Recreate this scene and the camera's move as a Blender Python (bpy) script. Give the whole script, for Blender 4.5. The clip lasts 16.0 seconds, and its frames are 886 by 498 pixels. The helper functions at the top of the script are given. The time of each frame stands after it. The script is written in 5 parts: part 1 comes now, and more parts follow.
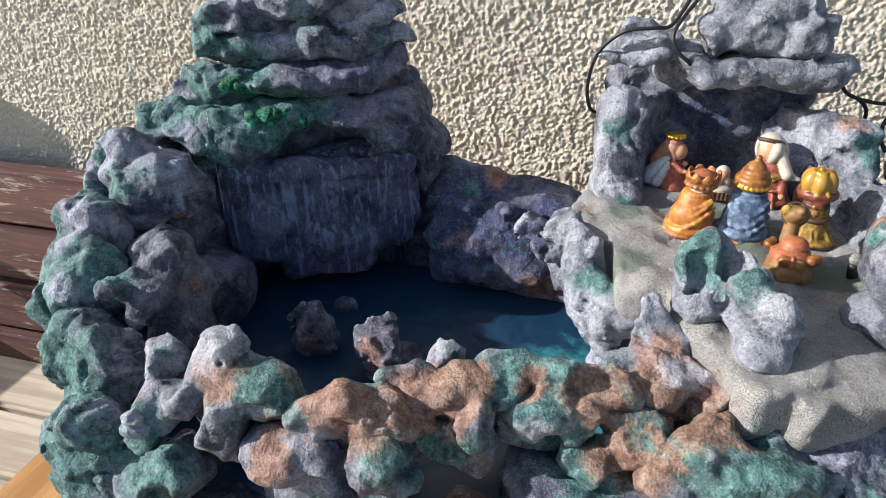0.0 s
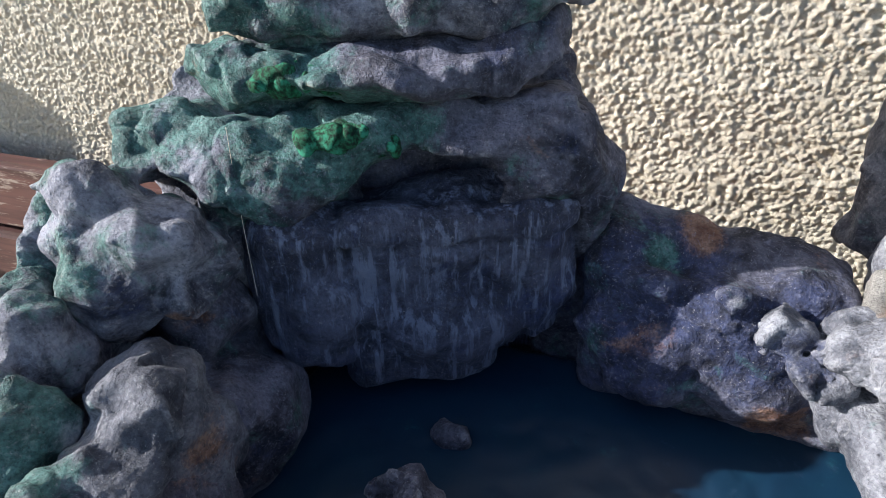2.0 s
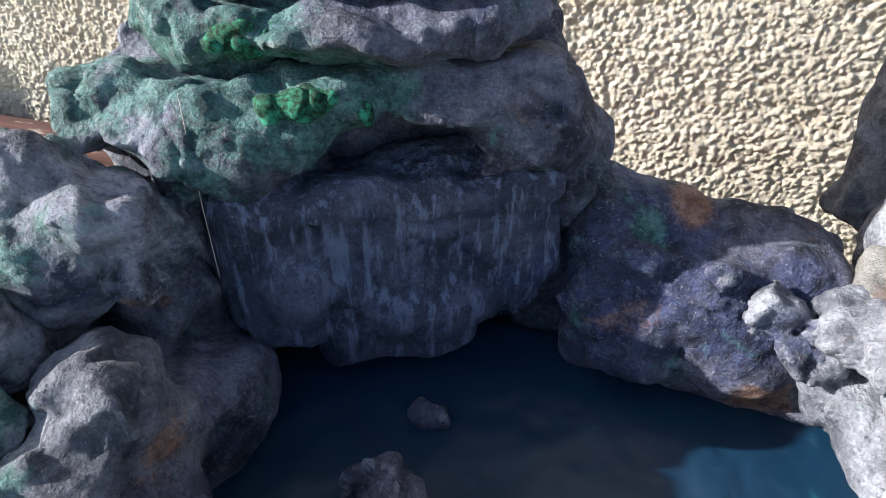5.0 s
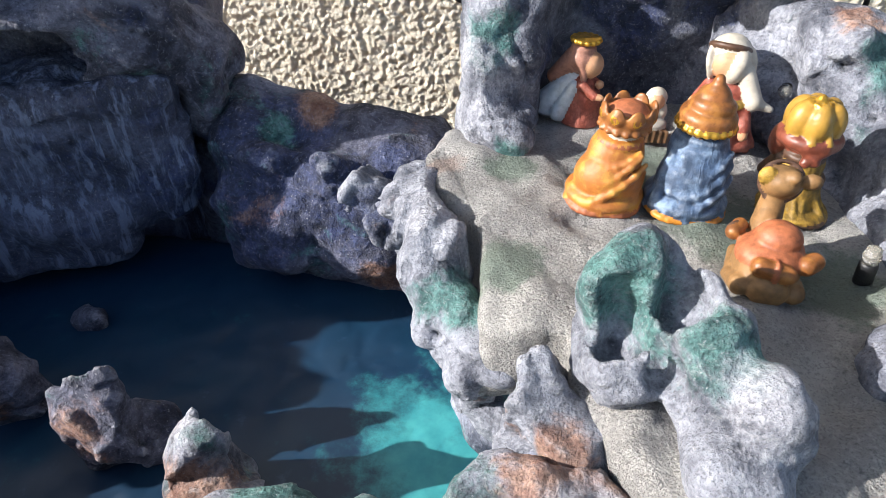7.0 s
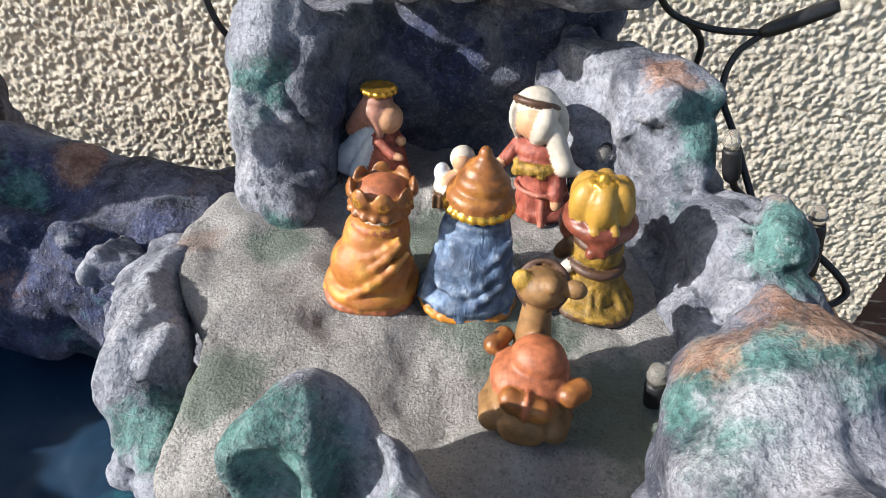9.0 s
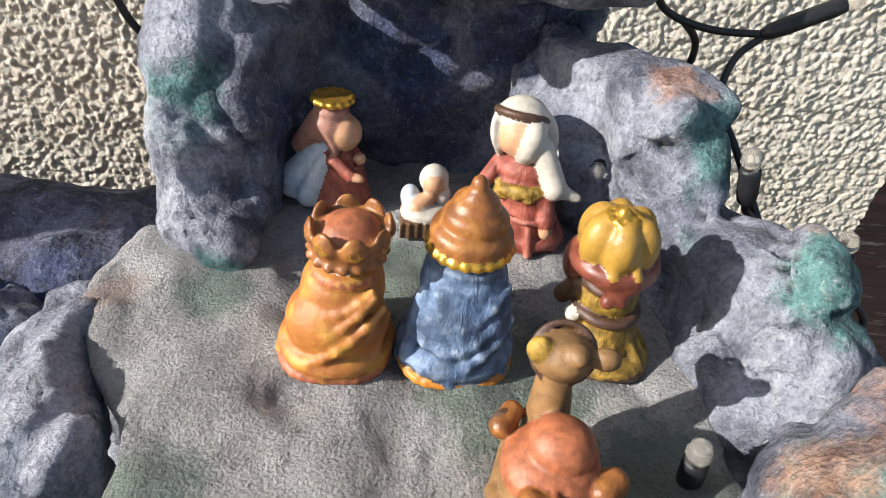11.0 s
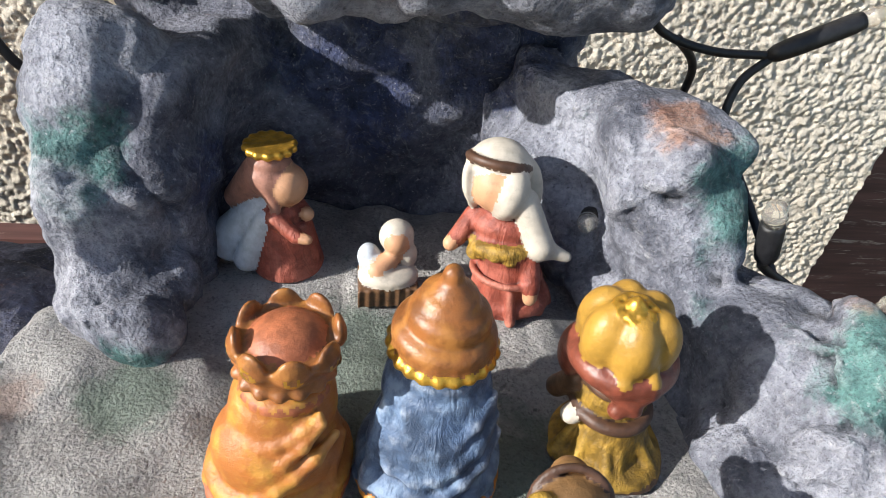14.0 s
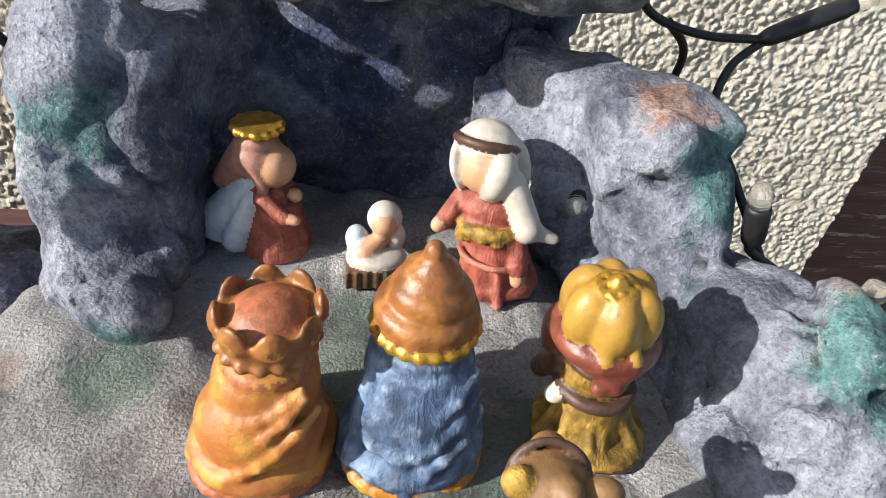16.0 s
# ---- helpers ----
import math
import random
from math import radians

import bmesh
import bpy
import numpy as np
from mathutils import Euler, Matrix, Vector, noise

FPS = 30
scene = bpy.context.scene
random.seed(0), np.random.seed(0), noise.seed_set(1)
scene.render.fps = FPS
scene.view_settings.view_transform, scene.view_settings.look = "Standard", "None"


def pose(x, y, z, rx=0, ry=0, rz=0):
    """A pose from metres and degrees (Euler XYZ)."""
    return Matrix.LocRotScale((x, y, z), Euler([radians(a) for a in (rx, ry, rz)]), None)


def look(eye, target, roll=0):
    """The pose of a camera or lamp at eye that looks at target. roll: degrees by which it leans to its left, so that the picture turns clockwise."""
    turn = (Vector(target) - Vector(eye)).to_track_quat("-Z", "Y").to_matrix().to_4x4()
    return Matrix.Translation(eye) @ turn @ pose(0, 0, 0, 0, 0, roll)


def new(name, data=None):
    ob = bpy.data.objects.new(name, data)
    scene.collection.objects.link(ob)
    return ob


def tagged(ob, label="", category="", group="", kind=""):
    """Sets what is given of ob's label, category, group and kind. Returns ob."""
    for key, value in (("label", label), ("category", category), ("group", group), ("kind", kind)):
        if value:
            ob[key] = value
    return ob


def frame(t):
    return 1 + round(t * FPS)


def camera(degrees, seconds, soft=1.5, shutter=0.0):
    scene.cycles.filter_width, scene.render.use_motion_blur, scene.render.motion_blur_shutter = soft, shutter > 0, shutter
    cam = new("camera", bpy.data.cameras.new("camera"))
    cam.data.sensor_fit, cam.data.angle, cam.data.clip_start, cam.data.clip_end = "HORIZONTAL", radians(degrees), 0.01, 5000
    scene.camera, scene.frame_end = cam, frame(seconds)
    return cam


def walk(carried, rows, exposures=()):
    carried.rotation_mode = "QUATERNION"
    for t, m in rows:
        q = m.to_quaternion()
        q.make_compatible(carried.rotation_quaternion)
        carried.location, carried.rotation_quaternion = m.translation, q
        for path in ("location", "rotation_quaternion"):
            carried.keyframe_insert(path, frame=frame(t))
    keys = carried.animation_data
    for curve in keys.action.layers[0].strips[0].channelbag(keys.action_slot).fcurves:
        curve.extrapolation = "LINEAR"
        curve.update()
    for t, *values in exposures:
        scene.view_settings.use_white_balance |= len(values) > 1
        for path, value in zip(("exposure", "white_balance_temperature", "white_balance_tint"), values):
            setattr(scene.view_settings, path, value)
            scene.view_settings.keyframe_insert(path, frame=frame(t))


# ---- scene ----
cam = camera(71.6, 16.0, soft=0.5)
PATH = [
    (0, (0.119, 0.029, 0.979), (-0.35, 1.694, -0.025), -1.1),
    (0.5, (0.077, 0.068, 0.965), (-0.411, 1.692, -0.095), -1.8),
    (1, (0.043, 0.12, 0.955), (-0.449, 1.723, -0.135), -2.0),
    (1.5, (0.02, 0.164, 0.949), (-0.528, 1.749, -0.141), -1.7),
    (2, (0.012, 0.186, 0.944), (-0.537, 1.765, -0.153), -1.8),
    (2.5, (0.005, 0.198, 0.938), (-0.497, 1.773, -0.188), -0.3),
    (3, (-0.003, 0.211, 0.937), (-0.475, 1.79, -0.196), -0.6),
    (3.2, (-0.005, 0.217, 0.936), (-0.47, 1.796, -0.201), -0.5),
    (5.3, (0.011, 0.195, 0.943), (-0.432, 1.708, -0.287), -0.3),
    (5.5, (0.022, 0.178, 0.937), (-0.423, 1.693, -0.29), -0.5),
    (6, (0.055, 0.162, 0.933), (-0.377, 1.651, -0.329), -0.7),
    (6.5, (0.098, 0.165, 0.927), (-0.224, 1.692, -0.323), -0.1),
    (7, (0.139, 0.184, 0.929), (-0.061, 1.729, -0.326), 1.2),
    (7.5, (0.17, 0.202, 0.933), (0.021, 1.762, -0.31), 2.1),
    (8, (0.196, 0.214, 0.936), (0.047, 1.78, -0.299), 3.6),
    (8.5, (0.206, 0.227, 0.933), (0.057, 1.801, -0.293), 3.5),
    (9, (0.202, 0.241, 0.927), (0.111, 1.819, -0.298), 3.3),
    (9.2, (0.199, 0.245, 0.928), (0.163, 1.832, -0.289), 3.6),
    (11.3, (0.188, 0.278, 0.916), (0.322, 1.85, -0.312), 6.2),
    (11.5, (0.188, 0.28, 0.916), (0.324, 1.855, -0.31), 5.8),
    (12, (0.19, 0.284, 0.915), (0.344, 1.858, -0.31), 6.2),
    (12.5, (0.189, 0.288, 0.916), (0.355, 1.859, -0.311), 6.7),
    (13, (0.187, 0.297, 0.915), (0.378, 1.865, -0.312), 6.7),
    (13.5, (0.187, 0.304, 0.913), (0.396, 1.87, -0.313), 6.8),
    (14, (0.19, 0.31, 0.914), (0.415, 1.868, -0.321), 6.7),
    (14.5, (0.19, 0.312, 0.912), (0.424, 1.866, -0.325), 7.2),
    (15, (0.19, 0.314, 0.913), (0.432, 1.857, -0.336), 7.2),
    (15.5, (0.191, 0.313, 0.912), (0.437, 1.86, -0.332), 7.0),
    (16, (0.193, 0.308, 0.912), (0.421, 1.851, -0.339), 7.2),
]
walk(cam, [(t, look(eye, target, roll)) for t, eye, target, roll in PATH],
     exposures=[(0.0, 0.62), (1.5, 0.68), (2.5, 0.82), (3.2, 0.90), (5.5, 0.94), (7.5, 0.90), (8.5, 0.74), (9.2, 0.70), (11.5, 0.66), (16.0, 0.66)])
# ---- end of path ----
# ---------------------------------------------------------------- light
SUN_DIR = Vector((0.85, 0.26, -0.415)).normalized()   # the way the light travels: from the left, along the wall
sun = new("sun", bpy.data.lights.new("sun", "SUN"))
sun.data.energy, sun.data.angle, sun.data.color = 5.0, radians(0.55), (1.0, 0.97, 0.935)
sun.matrix_world = Matrix.Translation((-2, -1, 3)) @ SUN_DIR.to_track_quat("-Z", "Y").to_matrix().to_4x4()
world = bpy.data.worlds.new("sky")
scene.world = world
world.use_nodes = True
wn = world.node_tree.nodes
sky = wn.new("ShaderNodeTexSky")
sky.sky_type, sky.sun_disc = "NISHITA", False
sky.sun_elevation = math.asin(-SUN_DIR.z)
sky.sun_rotation = math.atan2(-SUN_DIR.x, -SUN_DIR.y)
wn["Background"].inputs["Strength"].default_value = 0.116
world.node_tree.links.new(sky.outputs["Color"], wn["Background"].inputs["Color"])

# ---------------------------------------------------------------- materials


class Nodes:
    """A small wrapper to write node materials in few lines."""

    def __init__(self, name, rough=0.8, metal=0.0):
        self.mat = bpy.data.materials.new(name)
        self.mat.use_nodes = True
        self.t = self.mat.node_tree
        self.bsdf = self.t.nodes["Principled BSDF"]
        self.bsdf.inputs["Roughness"].default_value = rough
        self.bsdf.inputs["Metallic"].default_value = metal
        self.co = self.t.nodes.new("ShaderNodeTexCoord").outputs["Object"]

    def put(self, socket, value):
        if isinstance(value, bpy.types.NodeSocket):
            self.t.links.new(value, socket)
        else:
            socket.default_value = (*value, 1) if isinstance(value, tuple) and len(value) == 3 and socket.type == "RGBA" else value

    def noise(self, scale, detail=4.0, rough=0.55, co=None, distortion=0.0):
        n = self.t.nodes.new("ShaderNodeTexNoise")
        self.put(n.inputs["Vector"], co or self.co)
        n.inputs["Scale"].default_value, n.inputs["Detail"].default_value = scale, detail
        n.inputs["Roughness"].default_value, n.inputs["Distortion"].default_value = rough, distortion
        return n.outputs["Fac"]

    def voronoi(self, scale, feature="F1"):
        n = self.t.nodes.new("ShaderNodeTexVoronoi")
        n.feature = feature
        self.put(n.inputs["Vector"], self.co)
        n.inputs["Scale"].default_value = scale
        return n.outputs["Distance"]

    def stretch(self, x, y, z):
        n = self.t.nodes.new("ShaderNodeMapping")
        self.put(n.inputs["Vector"], self.co)
        n.inputs["Scale"].default_value = (x, y, z)
        return n.outputs["Vector"]

    def ramp(self, value, low, high, a=0.0, b=1.0):
        n = self.t.nodes.new("ShaderNodeMapRange")
        n.interpolation_type = "SMOOTHSTEP"
        self.put(n.inputs["Value"], value)
        for key, v in zip(("From Min", "From Max", "To Min", "To Max"), (low, high, a, b)):
            n.inputs[key].default_value = v
        return n.outputs["Result"]

    def math(self, op, a, b=0.0):
        n = self.t.nodes.new("ShaderNodeMath")
        n.operation = op
        self.put(n.inputs[0], a)
        self.put(n.inputs[1], b)
        return n.outputs[0]

    def mix(self, fac, a, b, blend="MIX"):
        n = self.t.nodes.new("ShaderNodeMix")
        n.data_type, n.blend_type = "RGBA", blend
        self.put(n.inputs[0], fac)
        self.put(n.inputs[6], a)
        self.put(n.inputs[7], b)
        return n.outputs[2]

    def attribute(self, name):
        n = self.t.nodes.new("ShaderNodeAttribute")
        n.attribute_name = name
        s = self.t.nodes.new("ShaderNodeSeparateColor")
        self.t.links.new(n.outputs["Color"], s.inputs["Color"])
        return s.outputs["Red"], s.outputs["Green"], s.outputs["Blue"], n.outputs["Alpha"]

    def pointiness(self):
        return self.t.nodes.new("ShaderNodeNewGeometry").outputs["Pointiness"]

    def random(self):
        return self.t.nodes.new("ShaderNodeObjectInfo").outputs["Random"]

    def bump(self, height, strength, distance):
        n = self.t.nodes.new("ShaderNodeBump")
        n.inputs["Strength"].default_value, n.inputs["Distance"].default_value = strength, distance
        self.put(n.inputs["Height"], height)
        last = self.bsdf.inputs["Normal"].links
        if last:
            self.t.links.new(last[0].from_socket, n.inputs["Normal"])
        self.t.links.new(n.outputs["Normal"], self.bsdf.inputs["Normal"])

    def done(self, colour):
        self.put(self.bsdf.inputs["Base Color"], colour)
        return self.mat


def rock_material(name, dark, light, teal=0.0, rust=0.0, white=0.0, blue=0.0, streaks=False, rough=0.75):
    """Painted plaster rock: a mottled ground, sponged teal, rust, white and blue; the paint attribute says where each lies."""
    m = Nodes(name, rough)
    big, mid, fine = m.noise(30, 8, 0.64, None, 0.8), m.noise(130, 8, 0.68), m.noise(620, 2.5, 0.6)
    tone = m.math("ADD", m.math("MULTIPLY", big, 0.72), m.math("MULTIPLY", mid, 0.28))
    c = m.mix(m.ramp(tone, 0.38, 0.62), dark, light)

    def moved(d):
        n = m.t.nodes.new("ShaderNodeMapping")
        m.put(n.inputs["Vector"], m.co)
        n.inputs["Location"].default_value = (d, d * 1.7, -d)
        return n.outputs["Vector"]

    p_teal, p_rust, p_white, p_blue = m.attribute("paint")

    def layer(colour, weight, amount, shift, low, high, top=0.85):
        grain = m.math("ADD", m.math("MULTIPLY", m.noise(40, 9, 0.66, moved(shift), 0.6), 0.85), m.math("MULTIPLY", fine, 0.15))
        w = m.math("ADD", m.math("ADD", weight, amount), m.math("MULTIPLY", m.math("SUBTRACT", grain, 0.5), 3.6))
        return m.mix(m.ramp(w, low, high + 0.25, 0.0, top), c, colour)

    c = layer(m.mix(m.ramp(mid, 0.35, 0.65), (0.012, 0.020, 0.06), (0.050, 0.075, 0.20)), p_blue, blue, 3.1, 0.45, 0.85, 0.8)
    c = layer(m.mix(m.ramp(mid, 0.36, 0.64), (0.014, 0.085, 0.080), (0.13, 0.32, 0.29)), p_teal, teal, 1.3, 0.30, 0.66, 0.9)
    c = layer(m.mix(m.ramp(mid, 0.36, 0.64), (0.25, 0.11, 0.065), (0.50, 0.285, 0.19)), p_rust, rust, 5.7, 0.42, 0.82, 0.85)
    c = layer((0.52, 0.52, 0.57), p_white, white, 7.9, 0.5, 0.95, 0.85)
    dry = m.noise(150, 10, 0.78, moved(2.7), 1.6)
    c = m.mix(m.ramp(dry, 0.53, 0.66, 0.0, 0.34), c, tuple(min(0.6, v * 1.9) for v in light))
    soot = m.noise(75, 9, 0.72, moved(9.4), 1.0)
    c = m.mix(m.ramp(soot, 0.54, 0.68, 0.0, 0.55), c, tuple(v * 0.7 for v in dark))
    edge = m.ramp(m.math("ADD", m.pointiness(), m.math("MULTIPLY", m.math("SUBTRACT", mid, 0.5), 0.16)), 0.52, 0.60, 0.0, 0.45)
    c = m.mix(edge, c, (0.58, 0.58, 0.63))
    # crevices go nearly black: their shade is put into the rock colour
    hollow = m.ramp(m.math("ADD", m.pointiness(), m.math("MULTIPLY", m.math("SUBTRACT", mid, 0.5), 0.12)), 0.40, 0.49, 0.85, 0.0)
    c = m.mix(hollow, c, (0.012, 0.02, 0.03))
    c = m.mix(0.55, c, m.mix(m.ramp(fine, 0.40, 0.58), (0.56, 0.56, 0.59), (1.0, 1.0, 1.0)), "MULTIPLY")
    fleck = m.noise(840, 4, 0.7, moved(4.1))
    c = m.mix(m.ramp(fleck, 0.60, 0.68, 0.0, 0.45), c, (0.55, 0.55, 0.58))
    c = m.mix(m.ramp(fleck, 0.34, 0.42, 0.5, 0.0), c, tuple(v * 0.5 for v in dark))
    pits = m.ramp(m.voronoi(330), 0.02, 0.20)
    spots = m.ramp(m.noise(60, 3), 0.54, 0.64)
    pit = m.math("MULTIPLY", m.math("SUBTRACT", 1.0, pits), spots)
    c = m.mix(m.math("MULTIPLY", pit, 0.7), c, (0.012, 0.013, 0.018))
    m.bump(m.math("SUBTRACT", mid, m.math("MULTIPLY", pit, 0.3)), 0.85, 0.0026)
    m.bump(dry, 0.8, 0.0018)
    m.bump(fine, 0.9, 0.0015)
    if streaks:
        run = m.noise(1.0, 6, 0.65, m.stretch(230, 230, 22))
        c = m.mix(m.ramp(run, 0.50, 0.62, 0.0, 0.75), c, (0.25, 0.30, 0.45))
        m.bump(run, 1.0, 0.004)
    return m.done(c)


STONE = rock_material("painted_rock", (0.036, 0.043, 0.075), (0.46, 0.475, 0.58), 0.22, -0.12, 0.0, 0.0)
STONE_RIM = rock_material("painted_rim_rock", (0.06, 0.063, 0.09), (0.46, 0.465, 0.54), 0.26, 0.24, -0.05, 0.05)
# next two, for rocks in shade: part of its dark blue is in the paint
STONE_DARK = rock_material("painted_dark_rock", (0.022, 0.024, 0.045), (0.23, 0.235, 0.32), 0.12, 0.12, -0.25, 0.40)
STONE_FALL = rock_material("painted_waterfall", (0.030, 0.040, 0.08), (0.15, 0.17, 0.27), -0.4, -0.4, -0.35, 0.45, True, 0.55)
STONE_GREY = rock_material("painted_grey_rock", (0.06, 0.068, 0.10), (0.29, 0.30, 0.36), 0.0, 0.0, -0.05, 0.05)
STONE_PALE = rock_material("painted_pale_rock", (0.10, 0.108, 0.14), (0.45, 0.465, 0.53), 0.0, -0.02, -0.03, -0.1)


def pool_material():
    m = Nodes("painted_pool_bed", 0.45)
    # bed colour kept extra dark to carry the pool's shade
    c = m.mix(m.noise(30, 5), (0.003, 0.017, 0.050), (0.006, 0.044, 0.086))
    teal, rust, white, _ = m.attribute("paint")
    grain = m.noise(60, 6, 0.7)
    w = m.math("ADD", teal, m.math("MULTIPLY", m.math("SUBTRACT", grain, 0.5), 2.0))
    # teal weight brightens the bed where its sunlit corner is painted
    c = m.mix(m.ramp(w, 0.2, 1.1), c, m.mix(m.noise(160, 5), (0.015, 0.20, 0.24), (0.08, 0.42, 0.42)))
    c = m.mix(m.ramp(m.noise(85, 6, 0.7), 0.60, 0.78, 0.0, 0.35), c, (0.08, 0.14, 0.24))
    m.bump(m.noise(60, 3), 0.12, 0.001)
    return m.done(c)


def floor_material():
    m = Nodes("gritty_grey_ledge", 0.8)
    fine = m.noise(560, 3, 0.65)
    c = m.mix(m.ramp(m.noise(40, 5), 0.35, 0.65), (0.40, 0.38, 0.365), (0.60, 0.575, 0.55))
    c = m.mix(m.ramp(fine, 0.45, 0.68, 0.0, 0.55), c, (0.68, 0.66, 0.63))
    c = m.mix(m.ramp(m.noise(240, 8, 0.8), 0.55, 0.68, 0.0, 0.5), c, (0.09, 0.09, 0.095))
    teal, rust, white, blue = m.attribute("paint")
    w = m.math("ADD", teal, m.math("MULTIPLY", m.math("SUBTRACT", m.noise(120, 7, 0.7), 0.5), 2.0))
    c = m.mix(m.ramp(w, 0.20, 0.85, 0.0, 0.75), c, (0.15, 0.22, 0.165))
    w = m.math("ADD", rust, m.math("MULTIPLY", m.math("SUBTRACT", m.noise(140, 7, 0.7), 0.5), 2.0))
    c = m.mix(m.ramp(w, 0.45, 0.95, 0.0, 0.6), c, (0.42, 0.27, 0.21))
    c = m.mix(m.ramp(m.noise(420, 3), 0.68, 0.74, 0.0, 0.5), c, (0.05, 0.05, 0.05))
    m.bump(m.noise(260, 8, 0.75), 1.0, 0.008)
    grit = m.noise(1150, 3, 0.6)
    c = m.mix(m.ramp(grit, 0.34, 0.48, 0.4, 0.0), c, (0.10, 0.10, 0.10))
    m.bump(fine, 0.9, 0.0018)
    m.bump(grit, 0.9, 0.0012)
    return m.done(c)


def stucco_material():
    m = Nodes("cream_roughcast", 0.95)
    c = m.mix(m.ramp(m.noise(5, 4), 0.35, 0.65), (0.60, 0.535, 0.43), (0.71, 0.65, 0.54))
    c = m.mix(m.ramp(m.noise(180, 4, 0.7), 0.4, 0.7, 0.0, 0.55), c, (0.76, 0.72, 0.63))
    c = m.mix(m.ramp(m.noise(9, 5, 0.6, m.stretch(1, 1, 0.6)), 0.6, 0.8, 0.0, 0.4), c, (0.60, 0.44, 0.36))
    c = m.mix(m.ramp(m.noise(420, 4, 0.65), 0.36, 0.46, 0.45, 0.0), c, (0.34, 0.29, 0.23))
    m.bump(m.noise(620, 6, 0.7), 0.9, 0.0022)
    return m.done(c)


def wood_material(name, dark, light, along, rough=0.55, worn=0.0):
    m = Nodes(name, rough)
    s = [70, 70, 70]
    s["xyz".index(along)] = 4
    grain = m.noise(1.0, 6, 0.6, m.stretch(*s))
    c = m.mix(m.ramp(grain, 0.35, 0.65), dark, light)
    c = m.mix(m.ramp(m.noise(14, 3), 0.3, 0.7, 0.0, 0.3), c, dark)
    if worn:
        s2 = [60, 60, 110]
        s2["xyz".index(along)] = 14
        c = m.mix(m.ramp(m.noise(1.0, 7, 0.75, m.stretch(*s2)), 0.55, 0.63, 0.0, worn), c, (0.45, 0.38, 0.33))
    m.bump(grain, 0.4, 0.001)
    return m.done(c)


def plain(name, colour, rough=0.5, metal=0.0, dark=0.6, scale=350.0, wash=None, grain=0.0, folds=0.0, ridge=None):
    """Glazed or painted resin: the colour, shade painted into the hollows, a little grain."""
    m = Nodes(name, rough, metal)
    shade = tuple(v * dark for v in colour)
    c = m.mix(m.ramp(m.noise(scale, 4, 0.6), 0.35, 0.65), shade, colour)
    if wash:
        c = m.mix(m.ramp(m.noise(130, 4, 0.6), 0.48, 0.66, 0.0, 0.8), c, wash)
    if folds:
        run = m.noise(1.0, 4, 0.6, m.stretch(330, 330, 60), 0.8)
        c = m.mix(m.ramp(run, 0.50, 0.62, 0.0, folds), c, tuple(v * 0.22 for v in colour))
        m.bump(run, 0.6, 0.0012)
    stain = m.noise(240, 5, 0.65)
    c = m.mix(m.ramp(stain, 0.53, 0.70, 0.0, 0.35), c, tuple(v * 0.35 for v in colour))
    # concave parts darkened by pointiness: crease shade put into the colour
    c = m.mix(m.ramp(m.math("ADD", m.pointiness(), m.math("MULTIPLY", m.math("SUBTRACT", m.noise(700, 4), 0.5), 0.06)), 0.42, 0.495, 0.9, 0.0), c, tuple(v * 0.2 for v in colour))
    # pale highlights painted on the raised folds
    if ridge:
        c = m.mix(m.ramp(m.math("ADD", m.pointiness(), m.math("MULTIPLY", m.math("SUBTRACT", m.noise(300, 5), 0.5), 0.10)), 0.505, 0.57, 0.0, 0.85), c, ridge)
    m.bump(m.noise(420, 5, 0.6), 0.35, 0.0006)
    m.bump(m.noise(1500, 4, 0.7), 0.3 + grain, 0.0003)
    return m.done(c)


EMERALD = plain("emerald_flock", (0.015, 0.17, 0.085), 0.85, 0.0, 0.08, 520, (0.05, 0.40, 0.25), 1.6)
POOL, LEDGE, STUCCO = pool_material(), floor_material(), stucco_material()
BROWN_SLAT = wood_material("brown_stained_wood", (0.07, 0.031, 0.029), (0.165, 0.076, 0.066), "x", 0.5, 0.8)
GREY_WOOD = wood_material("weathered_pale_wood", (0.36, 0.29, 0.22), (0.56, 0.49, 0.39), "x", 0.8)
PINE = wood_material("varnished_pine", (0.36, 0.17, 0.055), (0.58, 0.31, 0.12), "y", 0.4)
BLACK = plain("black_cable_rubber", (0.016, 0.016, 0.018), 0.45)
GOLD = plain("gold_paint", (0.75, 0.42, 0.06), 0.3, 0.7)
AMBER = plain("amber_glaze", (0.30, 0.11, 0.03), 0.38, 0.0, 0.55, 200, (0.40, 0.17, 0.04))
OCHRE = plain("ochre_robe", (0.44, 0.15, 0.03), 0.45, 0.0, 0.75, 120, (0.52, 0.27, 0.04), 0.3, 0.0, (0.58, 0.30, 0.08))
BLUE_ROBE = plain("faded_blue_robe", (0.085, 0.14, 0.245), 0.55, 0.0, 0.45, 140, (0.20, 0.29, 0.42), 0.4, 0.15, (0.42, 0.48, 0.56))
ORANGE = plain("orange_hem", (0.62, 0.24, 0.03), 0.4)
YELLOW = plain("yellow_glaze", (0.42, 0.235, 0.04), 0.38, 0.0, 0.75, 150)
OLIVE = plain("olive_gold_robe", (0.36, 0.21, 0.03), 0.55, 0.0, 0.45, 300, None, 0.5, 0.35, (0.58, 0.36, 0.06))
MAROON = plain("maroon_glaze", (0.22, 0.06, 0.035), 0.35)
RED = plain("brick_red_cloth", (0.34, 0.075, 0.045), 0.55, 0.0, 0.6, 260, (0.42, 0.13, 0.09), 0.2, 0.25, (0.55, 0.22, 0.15))
